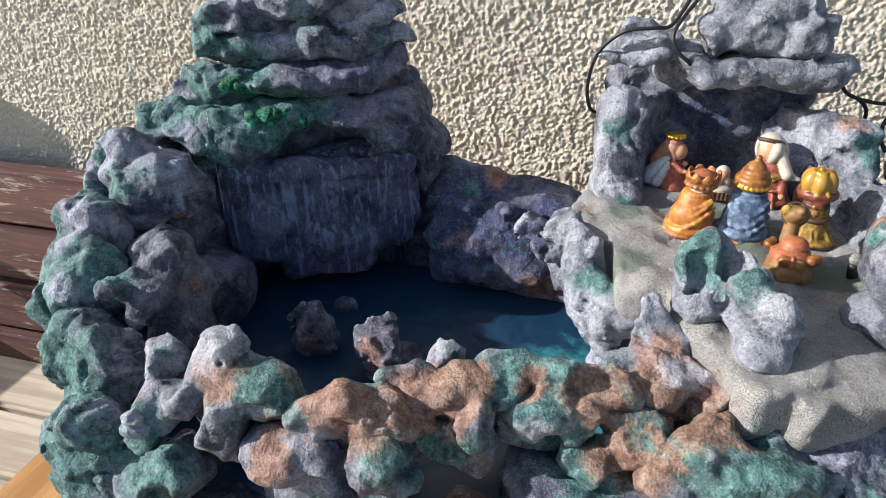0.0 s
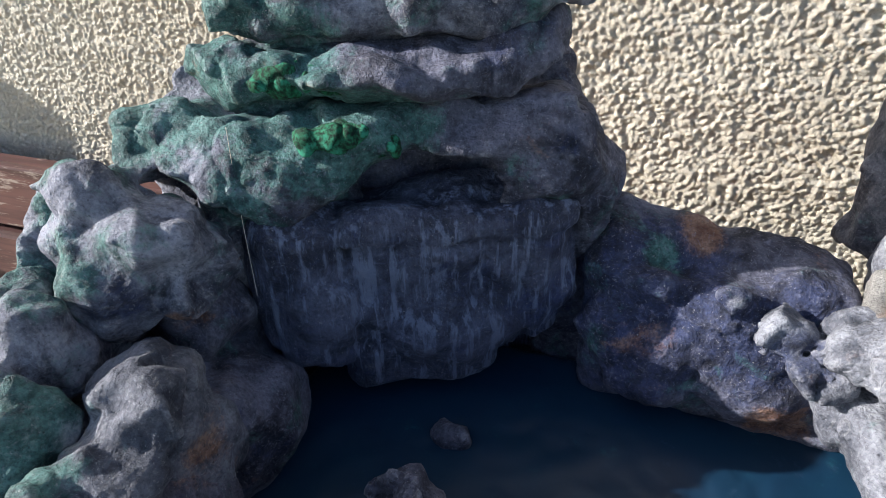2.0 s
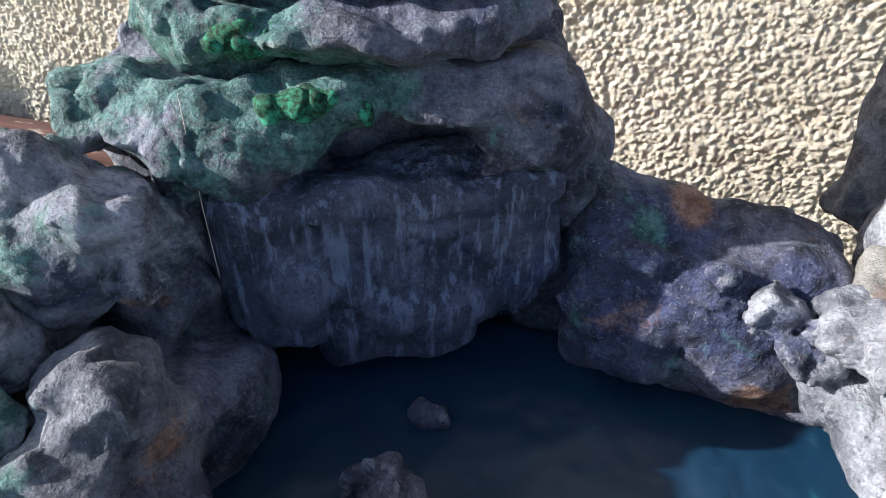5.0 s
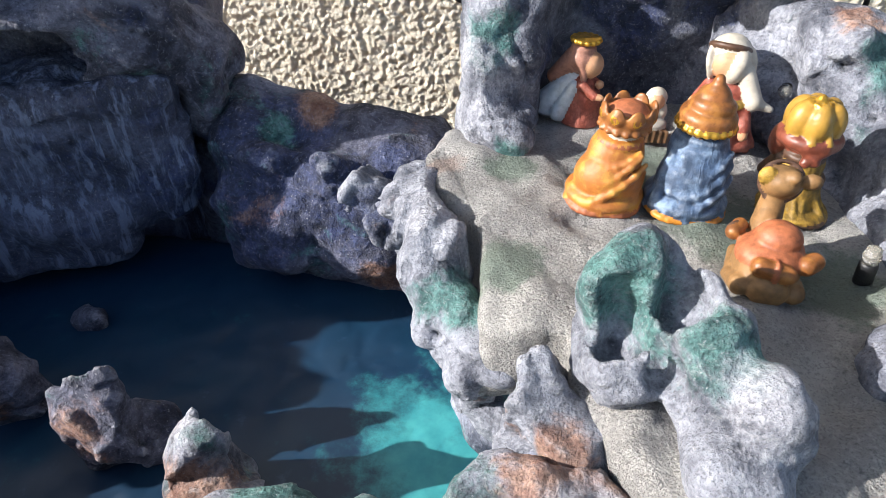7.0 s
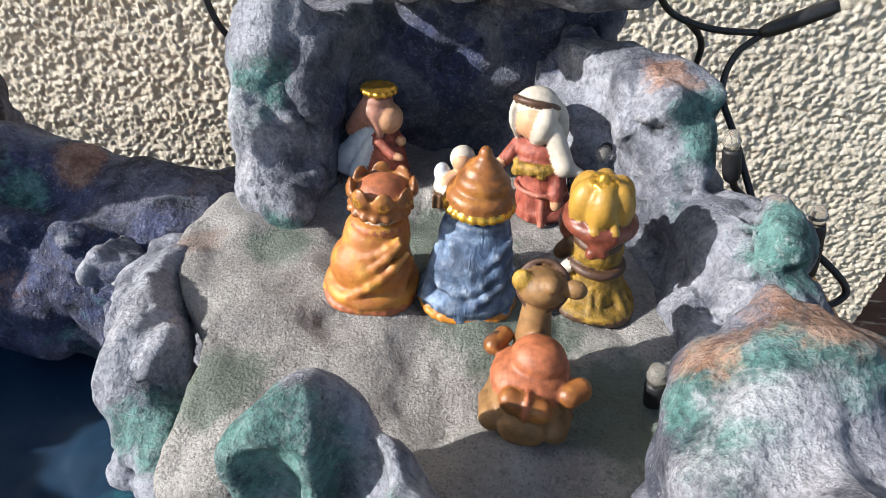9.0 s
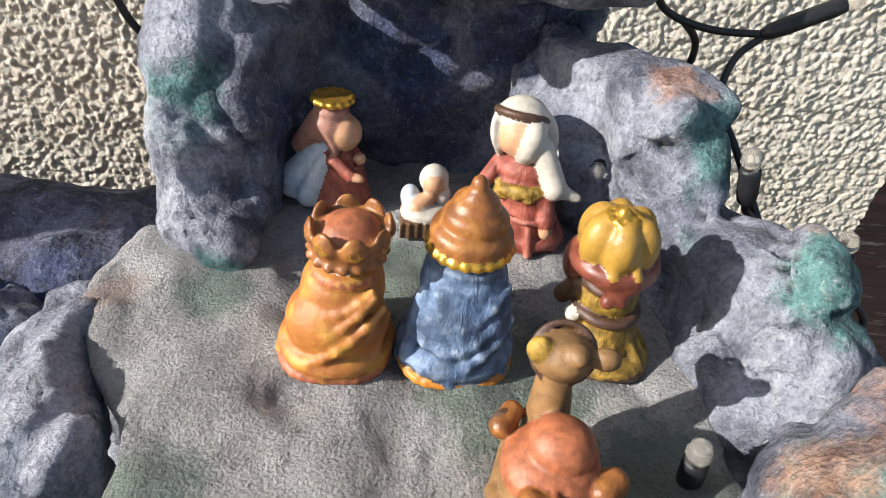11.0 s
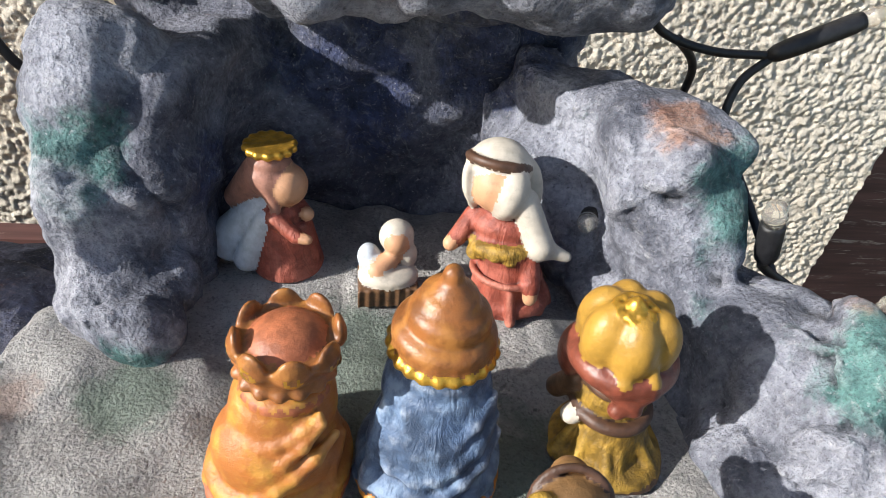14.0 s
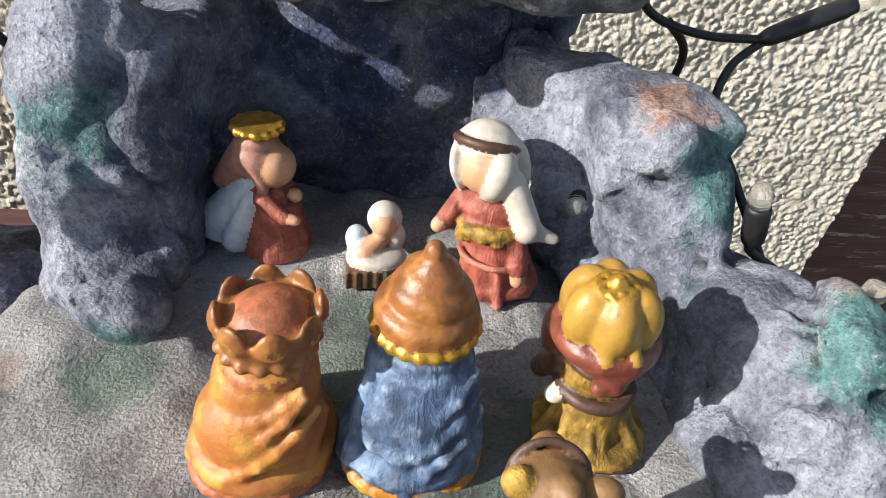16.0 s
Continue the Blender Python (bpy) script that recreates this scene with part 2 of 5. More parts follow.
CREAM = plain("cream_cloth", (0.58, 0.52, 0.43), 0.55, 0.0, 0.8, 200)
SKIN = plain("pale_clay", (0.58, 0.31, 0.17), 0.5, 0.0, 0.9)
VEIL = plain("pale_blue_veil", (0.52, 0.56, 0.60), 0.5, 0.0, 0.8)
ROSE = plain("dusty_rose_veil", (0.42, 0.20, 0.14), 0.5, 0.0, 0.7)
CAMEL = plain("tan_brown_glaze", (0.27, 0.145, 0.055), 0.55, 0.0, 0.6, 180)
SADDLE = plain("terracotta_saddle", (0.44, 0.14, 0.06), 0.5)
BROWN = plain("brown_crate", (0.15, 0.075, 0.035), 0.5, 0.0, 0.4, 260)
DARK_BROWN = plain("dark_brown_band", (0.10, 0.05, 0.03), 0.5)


def clear_material():
    m = Nodes("clear_plastic", 0.08)
    m.bsdf.inputs["Transmission Weight"].default_value = 0.85
    m.bsdf.inputs["IOR"].default_value = 1.46
    return m.done((0.95, 0.90, 0.80))


CLEAR = clear_material()


def ground_material():
    m = Nodes("yard_ground", 0.95)
    c = m.mix(m.noise(6, 6, 0.7), (0.05, 0.06, 0.03), (0.13, 0.12, 0.08))
    m.bump(m.noise(40, 6), 0.6, 0.02)
    return m.done(c)


GROUND = ground_material()

# ---------------------------------------------------------------- modelling tools
LATTICE = np.random.default_rng(7).random((64, 64, 64)).astype(np.float32)


def vnoise(p, scale, shift=0.0):
    """Smooth value noise, 0 to 1, at the rows of p."""
    q = p * scale + shift
    i = np.floor(q).astype(np.int64)
    f = (q - i).astype(np.float32)
    f = f * f * (3 - 2 * f)
    a, b = i & 63, (i + 1) & 63
    x, y, z = f[:, 0], f[:, 1], f[:, 2]
    L = LATTICE

    def row(yy, zz):
        return L[a[:, 0], yy, zz] * (1 - x) + L[b[:, 0], yy, zz] * x
    lo = row(a[:, 1], a[:, 2]) * (1 - y) + row(b[:, 1], a[:, 2]) * y
    hi = row(a[:, 1], b[:, 2]) * (1 - y) + row(b[:, 1], b[:, 2]) * y
    return lo * (1 - z) + hi * z


class Lump:
    """One solid of a sculpted form: its distance function and its bounds."""

    def __init__(self, kind, at, size, turn=(0, 0, 0), m=0, rnd=0.0, cut=False):
        self.kind, self.at, self.size = kind, np.array(at, float), np.array(size, float)
        self.rot = np.array(Euler([radians(a) for a in turn]).to_matrix())
        self.m, self.rnd, self.cut = m, rnd, cut
        self.planes = None
        if kind == "rod":
            ends = np.array([self.at, self.size[:3]])
            r = max(self.size[3:])
            self.lo, self.hi = ends.min(0) - r, ends.max(0) + r
        else:
            r = {"ball": self.size.max(), "box": np.linalg.norm(self.size), "ring": self.size[0] + self.size[1]}[kind] if kind != "cone" else np.hypot(max(self.size[:2]), self.size[2])
            self.lo, self.hi = self.at - r, self.at + r
        if kind in ("ball", "box"):
            ext = np.abs(self.rot) @ self.size
            self.lo, self.hi = self.at - ext, self.at + ext

    def broken(self, seed, faces=11):
        """Breaks flat faces off a ball."""
        rng = np.random.default_rng(seed)
        n = rng.normal(size=(faces, 3))
        self.planes = n / np.linalg.norm(n, axis=1)[:, None], rng.uniform(0.66, 0.93, faces)
        self.size = self.size * 1.09
        self.lo, self.hi = self.at + (self.lo - self.at) * 1.09, self.at + (self.hi - self.at) * 1.09

    def field(self, p):
        if self.kind == "rod":
            a, b = self.at, self.size[:3]
            ab = b - a
            h = np.clip(((p - a) @ ab) / (ab @ ab), 0, 1)
            r = self.size[3] + (self.size[4] - self.size[3]) * h
            return np.linalg.norm(p - a - h[:, None] * ab, axis=1) - r
        q = (p - self.at) @ self.rot
        if self.kind == "ball":
            k0 = np.linalg.norm(q / self.size, axis=1)
            k1 = np.linalg.norm(q / self.size ** 2, axis=1) + 1e-9
            d = k0 * (k0 - 1) / k1
            if self.planes is not None:           # a stone with broken faces
                normals, depths = self.planes
                w = normals / self.size
                d = np.maximum(d, ((q @ w.T - depths) / np.linalg.norm(w, axis=1)).max(1))
            return d
        if self.kind == "box":
            d = np.abs(q) - (self.size - self.rnd)
            return np.linalg.norm(np.maximum(d, 0), axis=1) + np.minimum(d.max(1), 0) - self.rnd
        if self.kind == "ring":
            return np.hypot(np.hypot(q[:, 0], q[:, 1]) - self.size[0], q[:, 2]) - self.size[1]
        r1, r2, h = self.size                     # cone: radii below and above, half height
        k = np.clip((q[:, 2] + h) / (2 * h), 0, 1)
        side = (np.hypot(q[:, 0], q[:, 1]) - (r1 + (r2 - r1) * k)) * 2 * h / np.hypot(2 * h, r1 - r2)
        d = np.stack([side, np.abs(q[:, 2]) - h], 1) + self.rnd
        return np.linalg.norm(np.maximum(d, 0), axis=1) + np.minimum(d.max(1), 0) - self.rnd


def ball(x, y, z, a, b, c, rx=0, ry=0, rz=0, m=0, cut=False):
    return Lump("ball", (x, y, z), (a, b, c), (rx, ry, rz), m, 0, cut)


def box(x, y, z, a, b, c, rx=0, ry=0, rz=0, rnd=0.004, m=0, cut=False):
    return Lump("box", (x, y, z), (a, b, c), (rx, ry, rz), m, rnd, cut)


def rod(x, y, z, x2, y2, z2, r, r2=None, m=0, cut=False):
    return Lump("rod", (x, y, z), (x2, y2, z2, r, r if r2 is None else r2), (0, 0, 0), m, 0, cut)


def ring(x, y, z, big, small, rx=0, ry=0, rz=0, m=0):
    return Lump("ring", (x, y, z), (big, small, 0), (rx, ry, rz), m)


def cone(x, y, z, r1, r2, h, rx=0, ry=0, rz=0, m=0, rnd=0.001):
    return Lump("cone", (x, y, z), (r1, r2, h), (rx, ry, rz), m, rnd)


CORNERS = np.array([(i, j, k) for i in (0, 1) for j in (0, 1) for k in (0, 1)])
EDGES = [(a, b) for a in range(8) for b in range(8) if a < b and abs(CORNERS[a] - CORNERS[b]).sum() == 1]


def net(D, lo, h):
    """The surface where the field D is nought, as points and quads."""
    S = D < 0
    n = np.zeros(tuple(s - 1 for s in D.shape), np.int8)
    for i, j, k in CORNERS:
        n += S[i:i + n.shape[0], j:j + n.shape[1], k:k + n.shape[2]]
    mixed = (n > 0) & (n < 8)
    cells = np.argwhere(mixed)
    index = np.full(n.shape, -1)
    index[mixed] = np.arange(len(cells))
    v = np.stack([D[tuple((cells + c).T)] for c in CORNERS], 1)
    total, count = np.zeros((len(cells), 3)), np.zeros((len(cells), 1))
    for a, b in EDGES:
        on = (v[:, a] < 0) != (v[:, b] < 0)
        t = v[on, a] / (v[on, a] - v[on, b])
        total[on] += CORNERS[a] + t[:, None] * (CORNERS[b] - CORNERS[a])
        count[on] += 1
    points = lo + h * (cells + total / count)
    quads = []
    for ax in range(3):
        u, w = np.eye(3, dtype=int)[(ax + 1) % 3], np.eye(3, dtype=int)[(ax + 2) % 3]
        A = S[tuple(slice(0, s - 1) if i == ax else slice(1, s - 1) for i, s in enumerate(S.shape))]
        B = S[tuple(slice(1, s) if i == ax else slice(1, s - 1) for i, s in enumerate(S.shape))]
        at = np.argwhere(A != B)
        base = at + np.array([0 if i == ax else 1 for i in range(3)])
        q = np.stack([index[tuple((base - o).T)] for o in (0 * u, u, u + w, w)], 1)
        flip = ~A[tuple(at.T)]
        q[~flip] = q[~flip][:, ::-1]
        quads.append(q[:, ::-1])
    q = np.concatenate(quads)
    return points, q[(q >= 0).all(1)]


DAUBS = []


def daub(colour, x, y, z, r):
    """A patch of colour round a place: sponged paint, also sunlight on pillar and pool."""
    DAUBS.append((("teal", "rust", "white", "blue").index(colour), np.array((x, y, z)), r))


def sculpt(lumps, h=0.002, k=0.005, rough=0.0, grain=0.0, warp=0.0):
    """Melts lumps into one skin (k: how softly they blend), roughens it, and gives points, quads and each quad's lump material."""
    solid = [l for l in lumps if not l.cut]
    lo = np.min([l.lo for l in solid], 0) - 3 * h - rough - warp
    hi = np.max([l.hi for l in solid], 0) + 3 * h + rough + warp
    dims = np.ceil((hi - lo) / h).astype(int) + 1
    D = np.full(dims, 1.0, np.float32)
    M = np.zeros(dims, np.int8)
    best = np.full(dims, 1.0, np.float32)
    bend = None
    if warp:
        every = lo + h * np.stack(np.meshgrid(*[np.arange(n) for n in dims], indexing="ij"), -1).reshape(-1, 3)
        bend = np.stack([vnoise(every, 74, s) - 0.5 for s in (1.7, 11.3, 23.9)], -1).reshape(*dims, 3) * np.float32(3.0 * warp)
    for l in lumps:
        a = np.maximum(((l.lo - lo - 2 * k - warp) / h).astype(int) - 2, 0)
        b = np.minimum(((l.hi - lo + 2 * k + warp) / h).astype(int) + 3, dims)
        s = tuple(slice(i, j) for i, j in zip(a, b))
        grid = np.stack(np.meshgrid(*[np.arange(i, j) for i, j in zip(a, b)], indexing="ij"), -1).reshape(-1, 3)
        at = lo + h * grid
        if warp:
            at = at + bend[s].reshape(-1, 3)
        d = l.field(at).reshape([j - i for i, j in zip(a, b)]).astype(np.float32)
        old = D[s]
        if l.cut:
            e = np.clip(0.5 - 0.5 * (old + d) / k, 0, 1)
            D[s] = old * (1 - e) - d * e + k * e * (1 - e)
        else:
            e = np.clip(0.5 + 0.5 * (d - old) / k, 0, 1)
            D[s] = d * (1 - e) + old * e - k * e * (1 - e)
            win = d < best[s]
            M[s] = np.where(win, l.m, M[s])
            best[s] = np.where(win, d, best[s])
    if rough:
        near = np.argwhere(np.abs(D) < 2.5 * h + 1.6 * rough)
        p = lo + h * near
        bumps = (vnoise(p, 42) - 0.5) * 0.9 + (vnoise(p, 100, 9.1) - 0.5) * 0.6 + (vnoise(p, 230, 4.4) - 0.5) * 0.45 + (vnoise(p, 430, 14.4) - 0.5) * 0.3
        if grain:
            bumps += np.maximum(0.14 - np.abs(vnoise(p, 62, 2.2) - 0.5), 0) * 4.5 * grain + np.maximum(0.12 - np.abs(vnoise(p, 150, 6.2) - 0.5), 0) * 3.0 * grain
        D[tuple(near.T)] += (rough * bumps).astype(np.float32)
    points, quads = net(D, lo, h)
    cell = np.clip(((points[quads].mean(1) - lo) / h).round().astype(int), 0, dims - 1)
    return points, quads, M[tuple(cell.T)]


def skin(name, lumps, mats, parent=None, label="", h=0.002, k=0.005, rough=0.0, grain=0.0, painted=True, warp=0.0):
    """A sculpted form as one mesh object, under a thing or on its own."""
    points, quads, ids = sculpt(lumps, h, k, rough, grain, warp)
    at = parent.location if parent else Vector((0, 0, 0))
    base = np.array((points[:, 0].mean(), points[:, 1].mean(), points[:, 2].min())) if parent is None else np.array(at)
    me = bpy.data.meshes.new(name)
    me.from_pydata((points - base).tolist(), [], quads.tolist())
    for m in mats:
        me.materials.append(m)
    me.polygons.foreach_set("use_smooth", np.ones(len(quads), bool))
    me.polygons.foreach_set("material_index", ids.astype(np.int32))
    if painted:
        w = np.zeros((len(points), 4), np.float32)
        for c, p, r in DAUBS:
            d = np.linalg.norm(points - p, axis=1) / r
            w[:, c] = np.maximum(w[:, c], 1.1 * np.clip(1.35 - d, 0, 1))
        me.color_attributes.new("paint", "FLOAT_COLOR", "POINT").data.foreach_set("color", w.ravel())
    me.update()
    ob = new(name, me)
    if parent is None:
        ob.location = base
    else:
        ob.parent = parent
    return tagged(ob, label)


def empty(name, x, y, z, label, category, group="", kind=""):
    ob = new(name)
    ob.location = (x, y, z)
    return tagged(ob, label, category, group, kind)


def part(name, bm, material, parent=None, label="", smooth=False):
    me = bpy.data.meshes.new(name)
    bm.to_mesh(me)
    bm.free()
    me.materials.append(material)
    if smooth:
        me.polygons.foreach_set("use_smooth", np.ones(len(me.polygons), bool))
    ob = new(name, me)
    if parent:
        ob.parent = parent
    return tagged(ob, label)


def block(x0, x1, y0, y1, z0, z1, bevel=0.003):
    bm = bmesh.new()
    bmesh.ops.create_cube(bm, size=1)
    for v in bm.verts:
        v.co = ((x0, x1)[v.co.x > 0], (y0, y1)[v.co.y > 0], (z0, z1)[v.co.z > 0])
    if bevel:
        bmesh.ops.bevel(bm, geom=bm.edges, offset=bevel, segments=2, affect="EDGES")
    return bm


def tube(points, radius, sides=10, steps=8):
    """A round cable along a smooth line through the points."""
    P = [Vector(p) for p in points]
    P = [2 * P[0] - P[1]] + P + [2 * P[-1] - P[-2]]
    line = []
    for i in range(1, len(P) - 2):
        for s in range(steps):
            t = s / steps
            line.append(0.5 * (2 * P[i] + (P[i + 1] - P[i - 1]) * t + (2 * P[i - 1] - 5 * P[i] + 4 * P[i + 1] - P[i + 2]) * t * t + (3 * P[i] - P[i - 1] - 3 * P[i + 1] + P[i + 2]) * t ** 3))
    line.append(P[-2])
    bm = bmesh.new()
    rings = []
    side = Vector((0.3, 0.2, 1)).normalized()
    for i, c in enumerate(line):
        way = (line[min(i + 1, len(line) - 1)] - line[max(i - 1, 0)]).normalized()
        side = (side - side.dot(way) * way).normalized()
        up = way.cross(side)
        rings.append([bm.verts.new(c + radius * (math.cos(a) * side + math.sin(a) * up)) for a in [2 * math.pi * j / sides for j in range(sides)]])
    for a, b in zip(rings, rings[1:]):
        for j in range(sides):
            bm.faces.new((a[j], a[(j + 1) % sides], b[(j + 1) % sides], b[j]))
    bm.faces.new(rings[0][::-1])
    bm.faces.new(rings[-1])
    return bm


def turned(profile, a, b, sides=16):
    """A lathe form along the line from a to b: profile rows are (share of the way, radius)."""
    a, b = Vector(a), Vector(b)
    q = (b - a).to_track_quat("Z", "Y").to_matrix()
    n = (b - a).length
    bm = bmesh.new()
    rings = [[bm.verts.new(a + q @ Vector((r * math.cos(2 * math.pi * j / sides), r * math.sin(2 * math.pi * j / sides), s * n))) for j in range(sides)] for s, r in profile]
    for u, w in zip(rings, rings[1:]):
        for j in range(sides):
            bm.faces.new((u[j], u[(j + 1) % sides], w[(j + 1) % sides], w[j]))
    bm.faces.new(rings[0][::-1])
    bm.faces.new(rings[-1])
    return bm

# ---------------------------------------------------------------- setting
ground = part("ground", block(-40, 40, -40, 40, -0.2, 0.0, 0), GROUND)
tagged(ground, "dark earthy yard ground with sparse grass", "ground", kind="structure")


def house_wall():
    wall = part("wall_north", block(-6, 0.565, 0.694, 0.95, 0.0, 3.0, 0), STUCCO)
    tagged(wall, "cream roughcast house wall with coarse stucco grain", "wall", kind="structure")
    # plain dark surface right of the wall, using the slat material
    part("recessed_wall", block(0.565, 6, 0.80, 0.95, 0.0, 3.0, 0), BROWN_SLAT, wall, "dark brown surface set back beyond a corner")
    x0, x1, z0, z1, h = -0.92, 0.565, 0.52, 1.04, 0.0012
    nx, nz = int((x1 - x0) / h), int((z1 - z0) / h)
    X, Z = np.meshgrid(x0 + h * np.arange(nx), z0 + h * np.arange(nz), indexing="ij")
    p = np.stack([X.ravel(), np.zeros(X.size), Z.ravel()], 1)
    cell, best, tall = 0.0034, np.full(len(p), 9.0), np.zeros(len(p))
    q = np.stack([p[:, 0], p[:, 2]], 1) / cell + 1.1 * np.stack([vnoise(p, 60, 3.3), vnoise(p, 60, 7.7)], 1)
    base = np.floor(q).astype(int)
    for di in (-1, 0, 1):
        for dj in (-1, 0, 1):
            i, j = (base[:, 0] + di) & 63, (base[:, 1] + dj) & 63
            k = ((base[:, 0] + di) // 64 * 7 + (base[:, 1] + dj) // 64 * 13) & 63
            at = base + (di, dj) + np.stack([LATTICE[i, j, k], LATTICE[j, k, i]], 1)
            d = np.linalg.norm(q - at, axis=1) / (0.55 + 0.5 * LATTICE[k, i, j])
            win = d < best
            best, tall = np.where(win, d, best), np.where(win, LATTICE[k, j, i], tall)
    out = 0.0029 * (0.35 + 0.65 * tall) * np.sqrt(np.clip(1 - best * best, 0, 1)) + 0.0010 * vnoise(p, 420, 1.0) + 0.0016 * vnoise(p, 240, 5.0) + 0.0014 * np.maximum(vnoise(p, 610, 8.0) - 0.35, 0) + 0.0022 * vnoise(p * np.array((0.3, 1, 1)), 45, 2.0)
    p[:, 1] = 0.6905 - out
    i = np.arange(nx * nz).reshape(nx, nz)
    quads = np.stack([i[:-1, :-1], i[1:, :-1], i[1:, 1:], i[:-1, 1:]], -1).reshape(-1, 4)
    me = bpy.data.meshes.new("stucco")
    me.from_pydata(p.tolist(), [], quads.tolist())
    me.materials.append(STUCCO)
    me.polygons.foreach_set("use_smooth", np.ones(len(quads), bool))
    coat = new("stucco", me)
    coat.parent = wall
    tagged(coat, "lumpy cream stucco coat")


house_wall()


def bench():
    b = empty("garden_bench", -0.55, 0.5, 0.0, "garden bench with brown slat back and weathered pale seat boards", "bench")

    def add(name, bm, mat, label=""):
        bmesh.ops.translate(bm, verts=bm.verts, vec=(0.55, -0.5, 0))
        return part(name, bm, mat, b, label)
    # the lowest slat is added, a dark strip for the shaded gap below the back
    for i, (z0, z1) in enumerate(((0.580, 0.668), (0.486, 0.575), (0.392, 0.480), (0.300, 0.386))):
        add("back_slat_or_gap_fill", block(-0.89, 0.18, 0.612 - 0.006 * i, 0.640 - 0.006 * i, z0, z1, 0.006), BROWN_SLAT)
    for i in range(5):
        y1 = 0.50 - 0.083 * i
        add("seat_board", block(-1.0, -0.215 + 0.4 * (i < 1), y1 - 0.078, y1, 0.415, 0.445, 0.005), GREY_WOOD)
    for x in (-0.93, -0.26):
        add("back_post", block(x, x + 0.05, 0.642, 0.68, 0.0, 0.64, 0.004), BROWN_SLAT)
        add("leg", block(x, x + 0.05, 0.12, 0.16, 0.0, 0.4145, 0.004), BROWN_SLAT)
        add("rail", block(x, x + 0.05, 0.16, 0.6415, 0.36, 0.4145, 0.004), BROWN_SLAT)
    add("armrest", block(-1.0, -0.935, 0.10, 0.56, 0.60, 0.625, 0.006), BROWN_SLAT)
    # unseen post, added to cast the slanting shadow on the wall's left
    add("shadow_post", block(-0.95, -0.892, 0.60, 0.67, 0.0, 0.835, 0.004), BROWN_SLAT)


bench()


def table():
    t = empty("side_table", 0.1, 0.3, 0.0, "small table with an orange varnished pine top", "table")

    def add(name, bm, mat):
        bmesh.ops.translate(bm, verts=bm.verts, vec=(-0.1, -0.3, 0))
        part(name, bm, mat, t)
    for i in range(4):
        add("board", block(-0.203 + 0.158 * i, -0.203 + 0.158 * (i + 1) - 0.001, 0.08, 0.59, 0.655, 0.68, 0.003), PINE)
    for x in (-0.17, 0.36):
        for y in (0.12, 0.52):
            add("leg", block(x, x + 0.04, y, y + 0.04, 0.0, 0.6545, 0.003), PINE)


table()

# ---------------------------------------------------------------- sponged paint, and sunlight daubed on the pillar
daub("teal", -0.145, 0.378, 0.872, 0.030)
daub("teal", -0.112, 0.372, 0.868, 0.030)
daub("teal", -0.100, 0.382, 0.852, 0.030)
daub("teal", -0.085, 0.392, 0.855, 0.022)
daub("teal", -0.118, 0.368, 0.842, 0.022)
daub("teal", -0.150, 0.385, 0.895, 0.025)
daub("teal", -0.175, 0.36, 0.86, 0.022)
daub("teal", -0.160, 0.300, 0.838, 0.018)
daub("teal", -0.135, 0.250, 0.795, 0.012)
daub("teal", -0.185, 0.255, 0.785, 0.028)
daub("teal", -0.140, 0.210, 0.762, 0.030)
daub("teal", -0.125, 0.180, 0.735, 0.035)
daub("teal", -0.075, 0.180, 0.740, 0.026)
daub("teal", -0.075, 0.212, 0.798, 0.012)
daub("teal", -0.012, 0.205, 0.790, 0.020)
daub("teal", 0.028, 0.222, 0.792, 0.012)
daub("teal", 0.045, 0.192, 0.776, 0.014)
daub("teal", 0.098, 0.246, 0.793, 0.020)
daub("teal", 0.118, 0.243, 0.792, 0.018)
daub("teal", 0.125, 0.225, 0.760, 0.022)
daub("teal", 0.150, 0.235, 0.776, 0.018)
daub("teal", 0.195, 0.225, 0.770, 0.022)
daub("teal", 0.165, 0.300, 0.828, 0.015)
daub("teal", 0.190, 0.288, 0.828, 0.016)
daub("teal", 0.120, 0.335, 0.785, 0.012)
daub("teal", 0.128, 0.330, 0.790, 0.012)
daub("teal", 0.245, 0.310, 0.850, 0.016)
daub("teal", 0.268, 0.318, 0.856, 0.016)
daub("teal", 0.270, 0.418, 0.846, 0.014)
daub("teal", 0.284, 0.378, 0.842, 0.018)
daub("teal", 0.125, 0.428, 0.840, 0.014)
daub("teal", 0.138, 0.398, 0.800, 0.012)
daub("teal", 0.140, 0.338, 0.800, 0.015)
daub("teal", 0.190, 0.405, 0.800, 0.028)
daub("teal", 0.215, 0.375, 0.800, 0.026)
daub("teal", 0.245, 0.345, 0.800, 0.020)
daub("teal", 0.030, 0.425, 0.790, 0.010)
daub("rust", 0.020, 0.205, 0.792, 0.026)
daub("rust", 0.062, 0.222, 0.792, 0.026)
daub("rust", 0.130, 0.240, 0.790, 0.020)
daub("rust", 0.155, 0.255, 0.790, 0.018)
daub("rust", 0.145, 0.222, 0.770, 0.020)
daub("rust", 0.175, 0.240, 0.785, 0.018)
daub("rust", -0.040, 0.205, 0.790, 0.014)
daub("rust", -0.01, 0.190, 0.765, 0.014)
daub("rust", 0.078, 0.212, 0.735, 0.020)
daub("rust", 0.158, 0.278, 0.790, 0.010)
daub("rust", -0.160, 0.305, 0.845, 0.010)
daub("rust", 0.112, 0.398, 0.800, 0.010)
daub("rust", 0.258, 0.428, 0.862, 0.012)
daub("rust", 0.284, 0.395, 0.846, 0.012)
daub("rust", 0.262, 0.325, 0.862, 0.016)
daub("rust", 0.249, 0.318, 0.846, 0.010)
